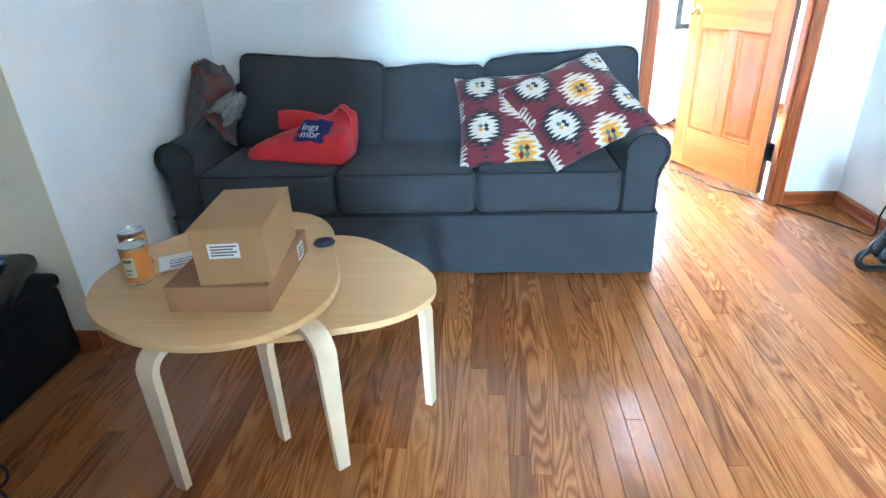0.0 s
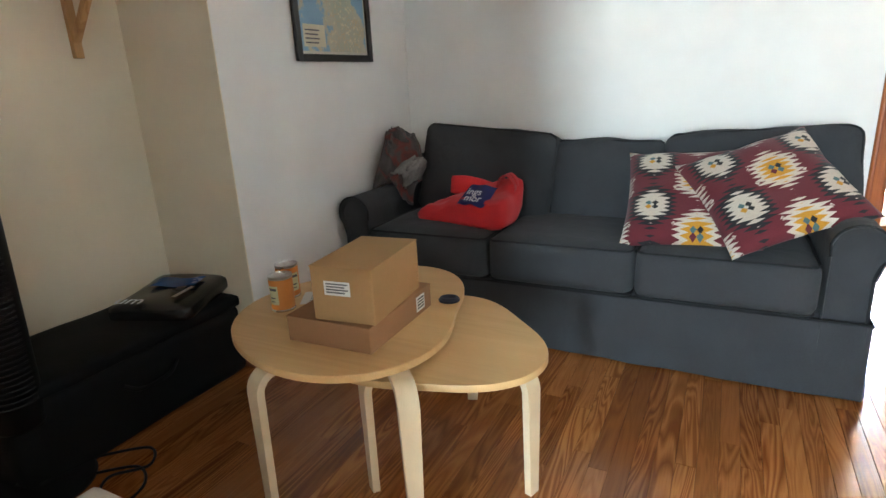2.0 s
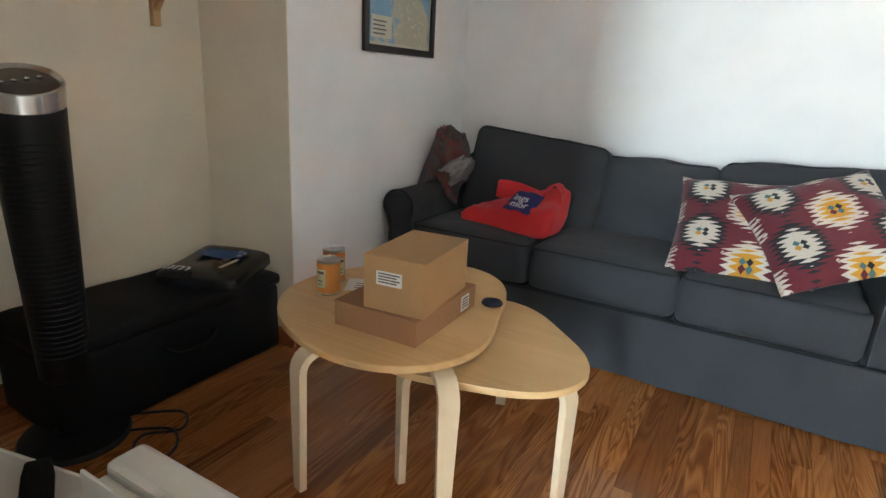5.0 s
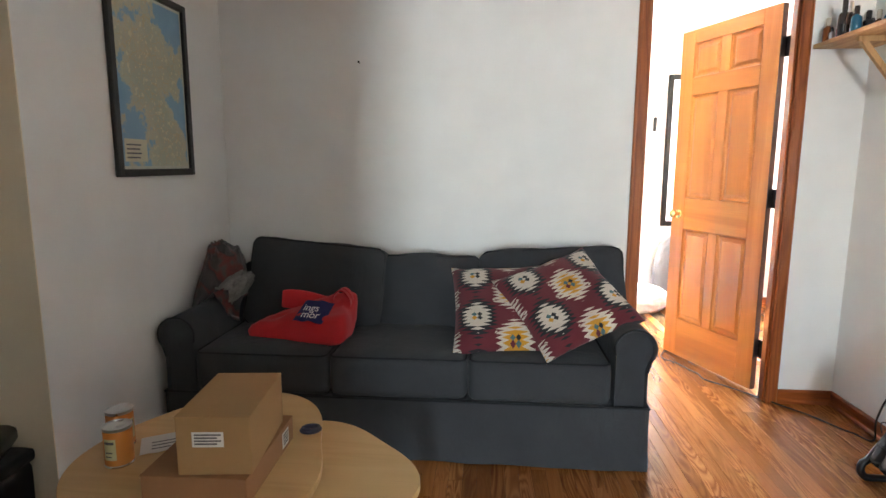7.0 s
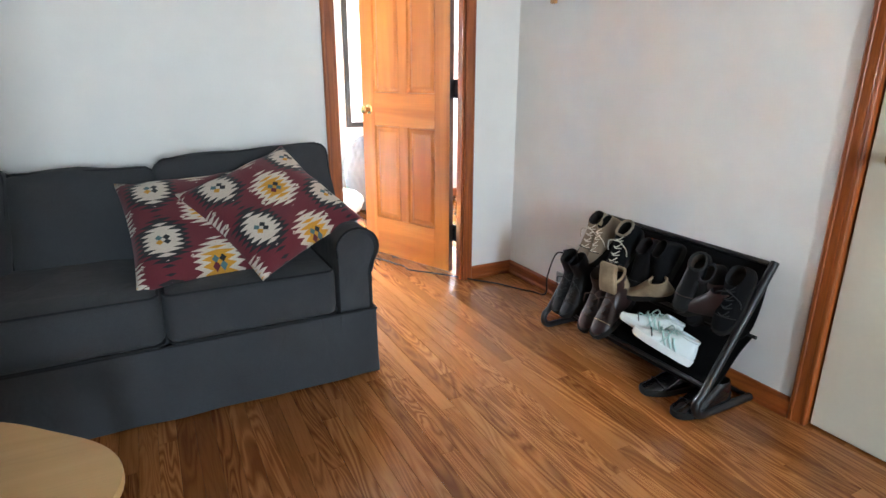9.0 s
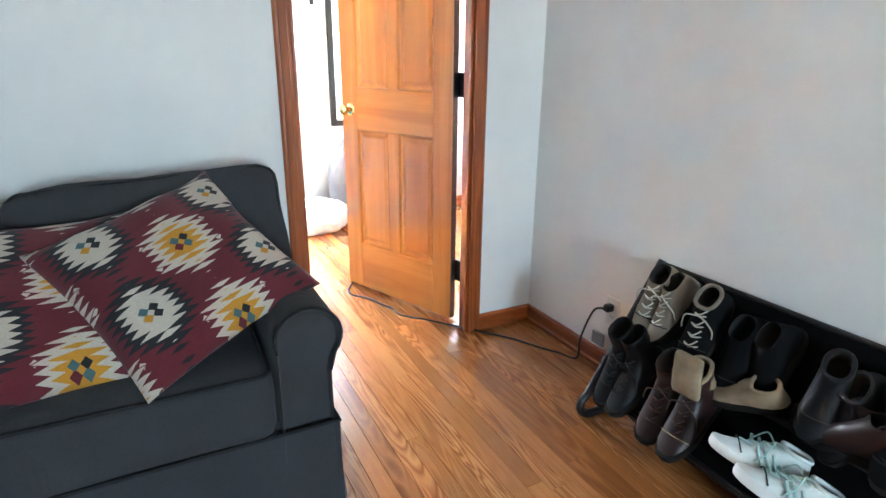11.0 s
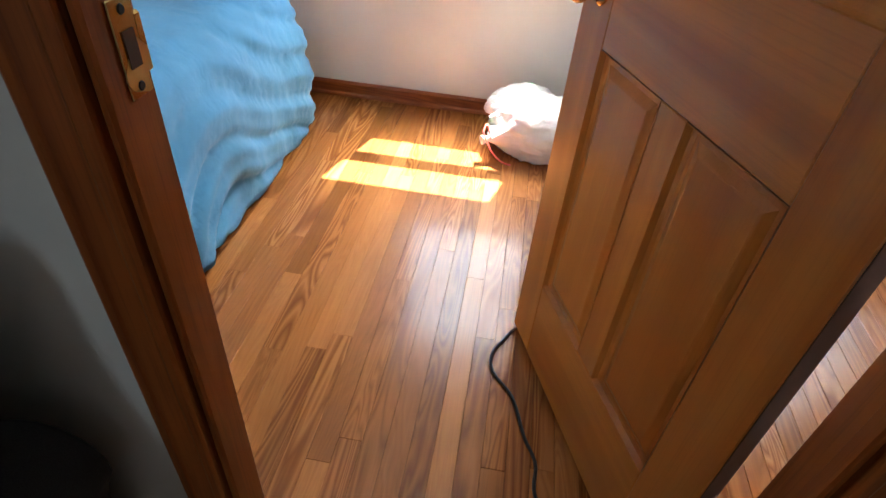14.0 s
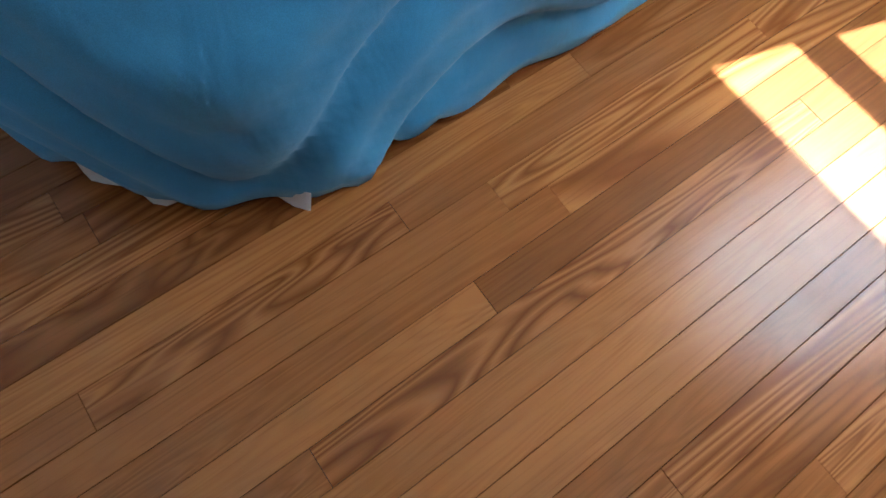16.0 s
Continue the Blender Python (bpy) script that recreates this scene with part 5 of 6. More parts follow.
soft_box(bm, x0 + 0.18, x0 + 0.225, yf - 0.062, yf - 0.036, h + 0.006, h + 0.012, 0.001, 1)
acp("clip_plate", bm, plain("grey_clip", (0.25, 0.24, 0.22), 0.5))
for k in range(22):
    bm = bmesh.new()
    xx = x0 + 0.06 + k * 0.0105
    box(bm, xx, xx + 0.0045, yf - 0.21, yf - 0.125, h + 0.0002, h + 0.0012, None)
    acp("louvre_slot", bm, SLOT_SHADE, body)
for k in range(13):
    bm = bmesh.new()
    zz = 0.13 + k * 0.0125
    box(bm, x1 - 0.0202, x1 - 0.0185, yf - 0.24, yf - 0.125 + 0.002 * k, zz, zz + 0.0055)
    acp("louvre_slot", bm, SLOT_SHADE, body)
bm = bmesh.new()
soft_box(bm, x0 + 0.19, x0 + 0.33, yf - 0.135, yf - 0.078, h + 0.0006, h + 0.003, 0.001, 1)
acp("wiring_sticker", bm, PAPER, body)
FOAM = plain("black_foam", (0.009, 0.008, 0.007), 0.95, Specular_IOR_Level=0.1, vary=0.2, relief=0.5, scale=40, distance=0.003)
bm = bmesh.new()
puffy(bm, 0.45, 0.074, 0.045, 0.008, (0, 0.002, 0.002), 12, pose(-2.085, -2.585, h + 0.024, 0, 0, 2), wob=0.003)
o = part("foam_strip", bm, FOAM, None, "", True, 70)
tagged(o, "black foam sealing strip lying on the air conditioner", "foam strip")
WHITE_CABLE = plain("white_cable", (0.68, 0.65, 0.58), 0.45)
zc = h + 0.007
bm = bmesh.new()
tube(bm, smooth_path([(-2.46, -2.58, 0.27), (-2.36, -2.56, zc + 0.002), (-2.27, -2.525, zc), (-2.12, -2.495, zc), (-2.02, -2.475, zc), (-1.985, -2.50, zc), (-2.02, -2.545, zc), (-1.94, -2.52, zc), (-1.89, -2.51, zc - 0.01), (-1.872, -2.50, 0.20), (-1.855, -2.42, 0.05), (-1.845, -2.33, 0.006), (-1.82, -2.28, 0.006), (-1.80, -2.32, 0.006), (-1.795, -2.40, 0.006)], 6), 0.0062, 8)
tagged(part("electric_cable", bm, WHITE_CABLE, smooth=True), "thick white power cable trailing over the air conditioner", "cord")
pg = thing("power_plug", "large white safety plug lying on the air conditioner", "plug", m=pose(-2.02, -2.475, h + 0.003, 0, 0, 20))
bm = bmesh.new()
soft_box(bm, -0.12, 0.035, -0.028, 0.028, 0, 0.024, 0.010, 3)
part("housing", bm, WHITE_CABLE, pg, "", True)
for yy in (-0.008, 0.008):
    bm = bmesh.new()
    box(bm, 0.03, 0.048, yy - 0.001, yy + 0.001, 0.01, 0.017)
    part("prong", bm, TIN, pg)
bm = bmesh.new()
soft_box(bm, -0.25, 0.25, -0.005, 0.005, 0, 0.30, 0.002, 1)
o = part("filler_panel", bm, AC_WHITE)
o.matrix_world = pose(-2.60, -2.52, 0.0, -14, 0, 12)
tagged(o, "beige folding side panel leaning beside the air conditioner", "panel")
bm = bmesh.new()
puffy(bm, 0.20, 0.05, 0.04, 0.012, (0, 0.003, 0.003), 6, pose(-2.405, -2.515, h - 0.030, 0, 22, -30), wob=0.004)
tagged(part("foam_strip", bm, FOAM, None, "", True, 70), "short black foam strip beside the cord", "foam strip")

# ---- ceiling fan ----
CF = thing("ceiling_fan", "dark wooden ceiling fan with brass blade arms, at rest", "fan", m=pose(-1.40, -1.45, TOP))
bm = bmesh.new()
lathe(bm, ((0.07, 0), (0.065, -0.04), (0.02, -0.06), (0.014, -0.07), (0.014, -0.12), (0.09, -0.14), (0.11, -0.17), (0.11, -0.22), (0.08, -0.25), (0.03, -0.27), (0, -0.272)), 32)
part("motor", bm, BRASS, CF, "", True, 40)
BLADE = wood("dark_blade", (0.045, 0.02, 0.010), (0.09, 0.045, 0.022), "x", 0.3, 6.0, own=True)
for k in range(4):
    ang = 2 * math.pi * k / 4 + radians(92)
    R = Matrix.Rotation(ang, 4, "Z") @ Matrix.Rotation(radians(10), 4, "X")
    bm = bmesh.new()
    loft(bm, [[Vector((x, y * w, z)) for y, z in ((-1, -0.004), (1, -0.004), (1, 0.004), (-1, 0.004))] for x, w in ((0.18, 0.05), (0.30, 0.062), (0.52, 0.070), (0.60, 0.062), (0.625, 0.035))])
    bmesh.ops.transform(bm, matrix=Matrix.Translation((0, 0, -0.235)) @ R, verts=bm.verts)
    bl = part("blade", bm, BLADE, CF)
    bm = bmesh.new()
    soft_box(bm, 0.09, 0.24, -0.02, 0.02, -0.010, -0.005, 0.002, 1)
    bmesh.ops.transform(bm, matrix=Matrix.Translation((0, 0, -0.235)) @ R, verts=bm.verts)
    part("blade_arm", bm, BRASS, bl)

# ---- outlet and cord by the door ----
WP = plain("white_outlet_plastic", (0.75, 0.74, 0.70), 0.35, vary=0.03)
ot = thing("wall_outlet", "white wall socket low on the white wall", "outlet", m=pose(XE, -0.545, 0.255), kind="structure")
bm = bmesh.new()
soft_box(bm, -0.006, 0, -0.036, 0.036, -0.058, 0.058, 0.003, 2)
part("plate", bm, WP, ot)
for z in (0.02, -0.02):
    bm = bmesh.new()
    soft_box(bm, -0.008, -0.006, -0.016, 0.016, z - 0.014, z + 0.014, 0.001, 1)
    part("socket", bm, WP, ot)
    bm = bmesh.new()
    for yy in (-0.006, 0.006):
        box(bm, -0.0086, -0.008, yy - 0.0012, yy + 0.0012, z - 0.004, z + 0.005)
    part("slot", bm, SLOT_SHADE, ot)
bm = bmesh.new()
soft_box(bm, -0.012, 0, -0.033, 0.033, -0.028, 0.028, 0.004, 2)
o = part("wall_jack", bm, plain("grey_jack_plastic", (0.30, 0.30, 0.29), 0.5))
o.matrix_world = pose(XE, -0.485, 0.115)
tagged(o, "small grey plastic jack box above the baseboard", "jack")
CORD = plain("black_cord", (0.010, 0.010, 0.010), 0.45)
cd = thing("extension_cord", "black extension cord plugged into the wall and run under the door", "cord", m=pose(XE - 0.03, -0.56, 0.0))
inv2 = cd.matrix_world.inverted()
bm = bmesh.new()
soft_box(bm, XE - 0.045, XE - 0.009, -0.56, -0.53, 0.262, 0.292, 0.008, 3, inv2)
part("plug", bm, CORD, cd, "", True)
bm = bmesh.new()
path = [(XE - 0.045, -0.545, 0.277), (XE - 0.08, -0.52, 0.265), (XE - 0.085, -0.47, 0.13), (0.285, -0.43, 0.012), (0.25, -0.345, 0.005), (0.216, -0.29, 0.005), (0.15, -0.16, 0.005), (0.075, -0.06, 0.005), (-0.02, 0.06, 0.008), (-0.115, 0.17, 0.011),
        (-0.20, 0.29, 0.005), (-0.205, 0.376, 0.005), (-0.235, 0.444, 0.005), (-0.27, 0.55, 0.005), (-0.325, 0.62, 0.005), (-0.335, 0.68, 0.005), (-0.31, 0.735, 0.005), (-0.265, 0.80, 0.005), (-0.16, 0.85, 0.005), (0.1, 0.95, 0.005), (0.5, 1.2, 0.005)]
tube(bm, [inv2 @ p for p in smooth_path(path, 8)], 0.0042, 7)
part("cable", bm, CORD, cd, "", True)

# ---- shoe rack and shoes ----
TUBE_BLACK = plain("black_tube", (0.010, 0.009, 0.009), 0.45)
RACK_CLOTH = cloth("black_rack_fabric", (0.006, 0.0055, 0.0055), 0.9, 700, 0.2, 0.3, 0.0, gloss=0.1)
RY0, RY1 = -0.755, -1.605
rk = thing("shoe_rack", "sloping black tubular shoe rack with fabric trays, full of shoes", "shoe rack", m=pose(0.2, (RY0 + RY1) / 2, 0))
inv3 = rk.matrix_world.inverted()


def rkp(nm, bm, mat, label="", smooth=True):
    bmesh.ops.transform(bm, matrix=inv3, verts=bm.verts)
    return part(nm, bm, mat, rk, label, smooth)


for yy in (RY0, RY1):
    bm = bmesh.new()
    pts = [(0.330, yy, 0.535), (0.195, yy, 0.32), (0.052, yy, 0.092)]
    pts += [(0.066 + 0.042 * math.cos(radians(a)), yy, 0.054 + 0.042 * math.sin(radians(a))) for a in range(150, 271, 20)]
    pts += [(0.10, yy, 0.012), (0.325, yy, 0.012)]
    tube(bm, pts, 0.0145, 10)
    rkp("side_tube", bm, TUBE_BLACK)
for nm, x, z, r in (("top_bar", 0.328, 0.525, 0.009), ("middle_bar", 0.180, 0.300, 0.009), ("front_bar", 0.066, 0.118, 0.008), ("rear_bar", 0.300, 0.255, 0.007), ("foot_bar", 0.320, 0.012, 0.008)):
    bm = bmesh.new()
    tube(bm, [(x, RY0, z), (x, RY1, z)], r, 8)
    rkp(nm, bm, TUBE_BLACK)


def tray(profile, nm, ya=RY0, yb=RY1):
    bm = bmesh.new()
    fine = smooth_path([(x, 0, z) for x, z in profile], 5)
    rings = []
    for y in np.linspace(ya - 0.012, yb + 0.012, 22):
        sag = 0.010 * math.sin(math.pi * (y - RY0) / (RY1 - RY0)) + 0.004 * noise.noise(Vector((y * 9, 0, 1)))
        rings.append([Vector((p.x, y, p.z - sag)) for p in fine] + [Vector((p.x + 0.003, y, p.z - sag - 0.003)) for p in reversed(fine)])
    loft(bm, rings)
    return rkp(nm, bm, RACK_CLOTH)


tray([(0.333, 0.528), (0.325, 0.42), (0.290, 0.300), (0.235, 0.262), (0.183, 0.302)], "upper_tray")
tray([(0.302, 0.258), (0.235, 0.205), (0.16, 0.120), (0.10, 0.085), (0.066, 0.120)], "lower_tray")


def foot_ring(L, W, u, z, shrink=0.0, n=22):
    """Plan outline of a shoe at height fraction u: the front draws back towards the ankle."""
    front = L * (1.0 - 0.60 * u ** 0.75)
    back = 0.010 * u * 2
    ww = W * (1 - 0.22 * u)
    mid = (front + back) / 2
    out = []
    for k in range(n):
        a = 2 * math.pi * k / n
        c, s = math.cos(a), math.sin(a)
        x = mid + (front - back) / 2 * math.copysign(abs(c) ** 0.85, c)
        waist = 1 - 0.16 * (1 - u) * math.exp(-((x / L - 0.42) / 0.18) ** 2)
        taper = 0.80 + 0.20 * min(1, max(0, (x / L) / 0.6)) if x < 0.6 * L else 1.0
        y = ww / 2 * math.copysign(abs(s) ** 0.8, s) * waist * taper
        f = 1 - shrink
        out.append(Vector((mid + (x - mid) * f, y * f, z)))
    return out


def shoe(name, label, category, group, upper, sole, lining, m, L=0.275, W=0.098, H=0.085, shaft=0.0, sole_h=0.026, lace=None, wide=1.0, trim=None, flash=None):
    th = thing(name, label, category, group, m)
    bm = bmesh.new()
    loft(bm, [foot_ring(L, W, 0, 0.0, 0.04), foot_ring(L, W, 0, 0.006), foot_ring(L, W, 0, sole_h - 0.004, -0.015), foot_ring(L, W, 0, sole_h, 0.0)])
    part("sole", bm, sole, th, "", True, 50)
    bm = bmesh.new()
    rings = [foot_ring(L, W, 0.0, sole_h - 0.002, 0.03)]
    for k in range(1, 9):
        u = k / 8
        puff = math.sin(u * math.pi) * 0.05
        rings.append(foot_ring(L, W, u ** 1.25, sole_h + H * u * (0.55 + 0.45 * u), -puff + 0.02))
    top = rings[-1]
    c = sum(top, Vector()) / len(top)
    z = top[0].z
    if shaft:
        for k in range(1, 6):
            f = 1 + (wide - 1) * k / 5
            rings.append([Vector((c.x + (p.x - c.x) * f - 0.01 * k / 5, c.y + (p.y - c.y) * f * 1.02, z + shaft * k / 5 + 0.01 * (p.x - c.x) / 0.06 * 0)) for p in top])
    rim = rings[-1]
    cr = sum(rim, Vector()) / len(rim)
    rings.append([cr + (p - cr) * 0.95 + Vector((0, 0, 0.003)) for p in rim])
    for r_ in rings:
        for p in r_:
            p += noise.noise_vector(p * 30 + Vector((L * 99, 0, 0))) * 0.0022
    loft(bm, rings, caps=False)
    part("upper", bm, upper, th, "", True, 60)
    bm = bmesh.new()
    edge = rings[-1]
    ce = sum(edge, Vector()) / len(edge)
    deep = 0.055 + shaft * 0.7
    vv = loft(bm, [edge, [ce + (p - ce) * 0.9 + Vector((0, 0, -deep * 0.5)) for p in edge], [ce + (p - ce) * 0.85 + Vector((0, 0, -deep)) for p in edge]], caps=False)
    bm.faces.new(vv[-1])
    part("lining", bm, lining, th, "", True, 60)
    bm = bmesh.new()
    tube(bm, [Vector((L * 0.74 + 0.012 * (1 - (k / 4 - 1) ** 2), (k / 4 - 1) * W * 0.44, sole_h + H * (0.12 + 0.30 * (1 - (k / 4 - 1) ** 2)))) for k in range(9)], 0.0018, 5)
    part("toe_seam", bm, lining, th, "", True)
    if flash:
        for side in (-1, 1):
            for k in range(3):
                bm = bmesh.new()
                x = L * (0.34 + 0.085 * k)
                tube(bm, [(x, side * W * 0.475, sole_h + 0.006), (x + 0.02, side * W * 0.45, sole_h + 0.026), (x + 0.03, side * W * 0.36, sole_h + 0.042)], 0.004, 5)
                part("stripe", bm, flash, th, "", True)
    if trim:
        bm = bmesh.new()
        tube(bm, edge + edge[:1], 0.006, 6)
        part("collar", bm, trim, th, "", True)
    if lace:
        bm = bmesh.new()
        for k in range(4):
            u = 0.35 + 0.17 * k
            r_ = foot_ring(L, W, u ** 1.25, sole_h + H * u * (0.55 + 0.45 * u), -0.05)
            x = max(p.x for p in r_) - 0.004
            zz = r_[0].z + 0.004
            tube(bm, smooth_path([(x - 0.012, -0.022, zz - 0.004), (x, 0, zz + 0.003), (x - 0.012, 0.022, zz - 0.004)], 4), 0.0024, 5)
            tube(bm, smooth_path([(x - 0.012, -0.022, zz - 0.004), (x - 0.002, 0.004, zz + 0.010), (x - 0.022, 0.020, zz + 0.012)], 4), 0.0022, 5)
        tube(bm, smooth_path([(x, 0, zz + 0.004), (x + 0.012, 0.03, zz + 0.012), (x + 0.02, 0.045, zz - 0.02), (x + 0.03, 0.04, zz - 0.05)], 5), 0.0022, 5)
        tube(bm, smooth_path([(x, 0, zz + 0.004), (x + 0.012, -0.03, zz + 0.012), (x + 0.024, -0.045, zz - 0.018), (x + 0.03, -0.05, zz - 0.04)], 5), 0.0022, 5)
        part("laces", bm, lace, th, "", True)
    return th


def toe_down(x, y, z, pitch, yaw=0.0, roll=0.0):
    """Heel at the place given, toe pointing out from the wall and down."""
    return Matrix.Translation((x, y, z)) @ Matrix.Rotation(radians(180 + yaw), 4, "Z") @ Matrix.Rotation(radians(pitch), 4, "Y") @ Matrix.Rotation(radians(roll), 4, "X")


TAN = plain("tan_suede", (0.22, 0.175, 0.13), 0.95, vary=0.15, relief=0.4)
CREAM_LACE = plain("cream_lace", (0.52, 0.48, 0.40), 0.9)
BLK_L = plain("black_leather", (0.005, 0.005, 0.006), 0.55, Specular_IOR_Level=0.25, vary=0.2, scale=40, relief=0.3)
BRN_L = plain("oxblood_leather", (0.020, 0.0062, 0.0055), 0.45, vary=0.25, scale=40, relief=0.3)
CHAR = plain("charcoal_mesh", (0.006, 0.006, 0.0065), 0.95, Specular_IOR_Level=0.1, relief=0.5)
FLEECE = plain("tan_fleece", (0.32, 0.235, 0.145), 1.0, vary=0.25, scale=60, relief=0.7, distance=0.003)
MINT = plain("white_mint_mesh", (0.62, 0.68, 0.66), 0.7, vary=0.06, relief=0.4)
MINT_T = plain("mint_trim", (0.42, 0.62, 0.57), 0.6)
RUBBER = plain("dark_rubber", (0.012, 0.011, 0.010), 0.8, Specular_IOR_Level=0.15)
WHITE_RUB = plain("white_rubber", (0.66, 0.68, 0.66), 0.5)
LACE_BLACK = plain("black_lace", (0.010, 0.010, 0.011), 0.9)
LACE_BROWN = plain("brown_lace", (0.05, 0.025, 0.018), 0.9)
INSIDE = plain("dark_lining", (0.012, 0.011, 0.011), 0.95)
WARM_IN = plain("dark_brown_lining", (0.05, 0.035, 0.028), 0.95)
G = "shoes on the rack"
UP, LO = 52, 40
a = shoe("sneaker", "tan suede sneaker with cream laces and dark lining", "shoe", G, TAN, RUBBER, INSIDE, toe_down(0.305, -0.845, 0.522, UP - 6, 6, -6), 0.25, 0.090, 0.07, lace=CREAM_LACE)
copy_thing(a, toe_down(0.302, -0.945, 0.512, UP - 8, -5, 8))
a = shoe("sneaker", "black and tan high-top sneaker with loose cream laces", "shoe", G, CHAR, RUBBER, INSIDE, toe_down(0.296, -1.045, 0.506, UP - 10, 6), 0.26, 0.096, 0.08, lace=CREAM_LACE, trim=TAN)
a = shoe("sneaker", "charcoal mesh running shoe", "shoe", G, CHAR, RUBBER, INSIDE, toe_down(0.300, -1.165, 0.485, UP), 0.26, 0.096, 0.07)
copy_thing(a, toe_down(0.306, -1.262, 0.500, UP + 5, -9, 8))
a = shoe("sandal", "black strapped sandal with a pale inner sole", "shoe", G, BLK_L, RUBBER, WARM_IN, toe_down(0.304, -1.370, 0.488, UP - 4, 10, -8), 0.25, 0.090, 0.05, trim=LACE_BLACK)
copy_thing(a, toe_down(0.300, -1.465, 0.472, UP + 4, -6, 5))
a = shoe("sneaker", "black canvas sneaker with dark laces", "shoe", G, CHAR, RUBBER, INSIDE, toe_down(0.303, -1.555, 0.486, UP, 5), 0.26, 0.094, 0.07, lace=LACE_BLACK)
a = shoe("boot", "black leather ankle boot", "boot", G, BLK_L, RUBBER, INSIDE, toe_down(0.222, -0.835, 0.282, LO, 5), 0.27, 0.100, 0.085, 0.06, 0.03, lace=LACE_BLACK)
copy_thing(a, toe_down(0.222, -0.925, 0.275, LO - 2, -4, 5))
a = shoe("boot", "oxblood brown leather ankle boot", "boot", G, BRN_L, RUBBER, WARM_IN, toe_down(0.215, -1.02, 0.268, LO - 1, 6, -4), 0.27, 0.100, 0.085, 0.055, 0.03, lace=LACE_BROWN)
a = shoe("boot", "oxblood brown leather boot with a folded tan fleece lining", "boot", G, BRN_L, RUBBER, FLEECE, toe_down(0.205, -1.125, 0.268, LO - 6, 4), 0.27, 0.100, 0.085, 0.055, 0.03, wide=1.12, trim=FLEECE, lace=LACE_BROWN)
bm = bmesh.new()
puffy(bm, 0.020, 0.082, 0.125, 0.009, (0.008, 0.0, 0.0), 10, pose(0.085, 0.0, 0.190, 0, -28, 0), wob=0.006, seed=9.0)
part("tongue", bm, FLEECE, a, "tan fleece tongue folded up", True, 80)
a = shoe("sneaker", "white mesh running shoe with mint green details", "shoe", G, MINT, WHITE_RUB, INSIDE, toe_down(0.100, -1.505, 0.140, -26, -50, 10), 0.235, 0.088, 0.064, lace=MINT_T, trim=MINT, flash=MINT_T)
copy_thing(a, toe_down(0.130, -1.415, 0.165, -24, -48, 10))
shoe("slipper", "tan fleece slipper lying open on the rack", "slipper", G, FLEECE, RUBBER, FLEECE, toe_down(0.212, -1.322, 0.322, 10, -70, -22), 0.23, 0.096, 0.05, trim=FLEECE)
a = shoe("shoe", "dark brown leather shoe lying along the rack", "shoe", G, BRN_L, RUBBER, INSIDE, toe_down(0.212, -1.590, 0.318, 4, -84, -14), 0.255, 0.096, 0.080, 0.014)
copy_thing(a, toe_down(0.262, -1.560, 0.352, 10, -80, -22))
a = shoe("dress_shoe", "shiny black patent leather shoe on the floor under the rack", "shoe", "shoes on the floor", plain("patent_leather", (0.006, 0.006, 0.007), 0.12, relief=0.0), RUBBER, INSIDE, pose(0.255, -1.46, 0.0, 0, 0, 165), 0.27, 0.098, 0.075)
copy_thing(a, pose(0.245, -1.575, 0.0, 0, 0, 176))

# ---- bedroom ----
BLUE = cloth("blue_sheet", (0.055, 0.27, 0.52), 0.8, 900, 0.12, 0.12, 0.15, fold=0.4)
bx0, bx1, by0, by1, bt = -2.6, -1.248, 0.49, 1.90, 0.60
bed = thing("bed", "low bed covered by a rumpled sky-blue sheet", "bed", m=pose((bx0 + bx1) / 2, (by0 + by1) / 2, 0))
inv4 = bed.matrix_world.inverted()
bm = bmesh.new()
soft_box(bm, bx0, bx1 - 0.24, by0 + 0.30, by1 - 0.06, 0.06, 0.46, 0.04, 3, inv4)
part("mattress", bm, plain("white_ticking", (0.7, 0.7, 0.7), 0.9), bed)


def outline_of(grow, n_arc=30):
    """Plan of the bed's visible edge from the west along the foot, round the corner and along the side to the far wall."""
    pts = []
    r = 0.36
    x1, y0, y1 = bx1 + grow, by0 - grow, by1 + grow * 0.6
    for i in range(52):
        pts.append((bx0 + (x1 - r - bx0) * i / 52, y0, 0, -1))
    for k in range(n_arc + 1):
        a = radians(-90 + 90 * k / n_arc)
        pts.append((x1 - r + r * math.cos(a), y0 + r + r * math.sin(a), math.cos(a), math.sin(a)))
    for i in range(1, 80):
        pts.append((x1, y0 + r + (y1 - 0.12 - y0 - r) * i / 80, 1, 0))
    for k in range(7):
        a = radians(90 * k / 6)
        pts.append((x1 - 0.12 + 0.12 * math.cos(a), y1 - 0.12 + 0.12 * math.sin(a), math.cos(a), math.sin(a)))
    for i in range(1, 14):
        pts.append((x1 - 0.12 + (bx0 - x1 + 0.12) * i / 14, y1, 0, 1))
    return pts


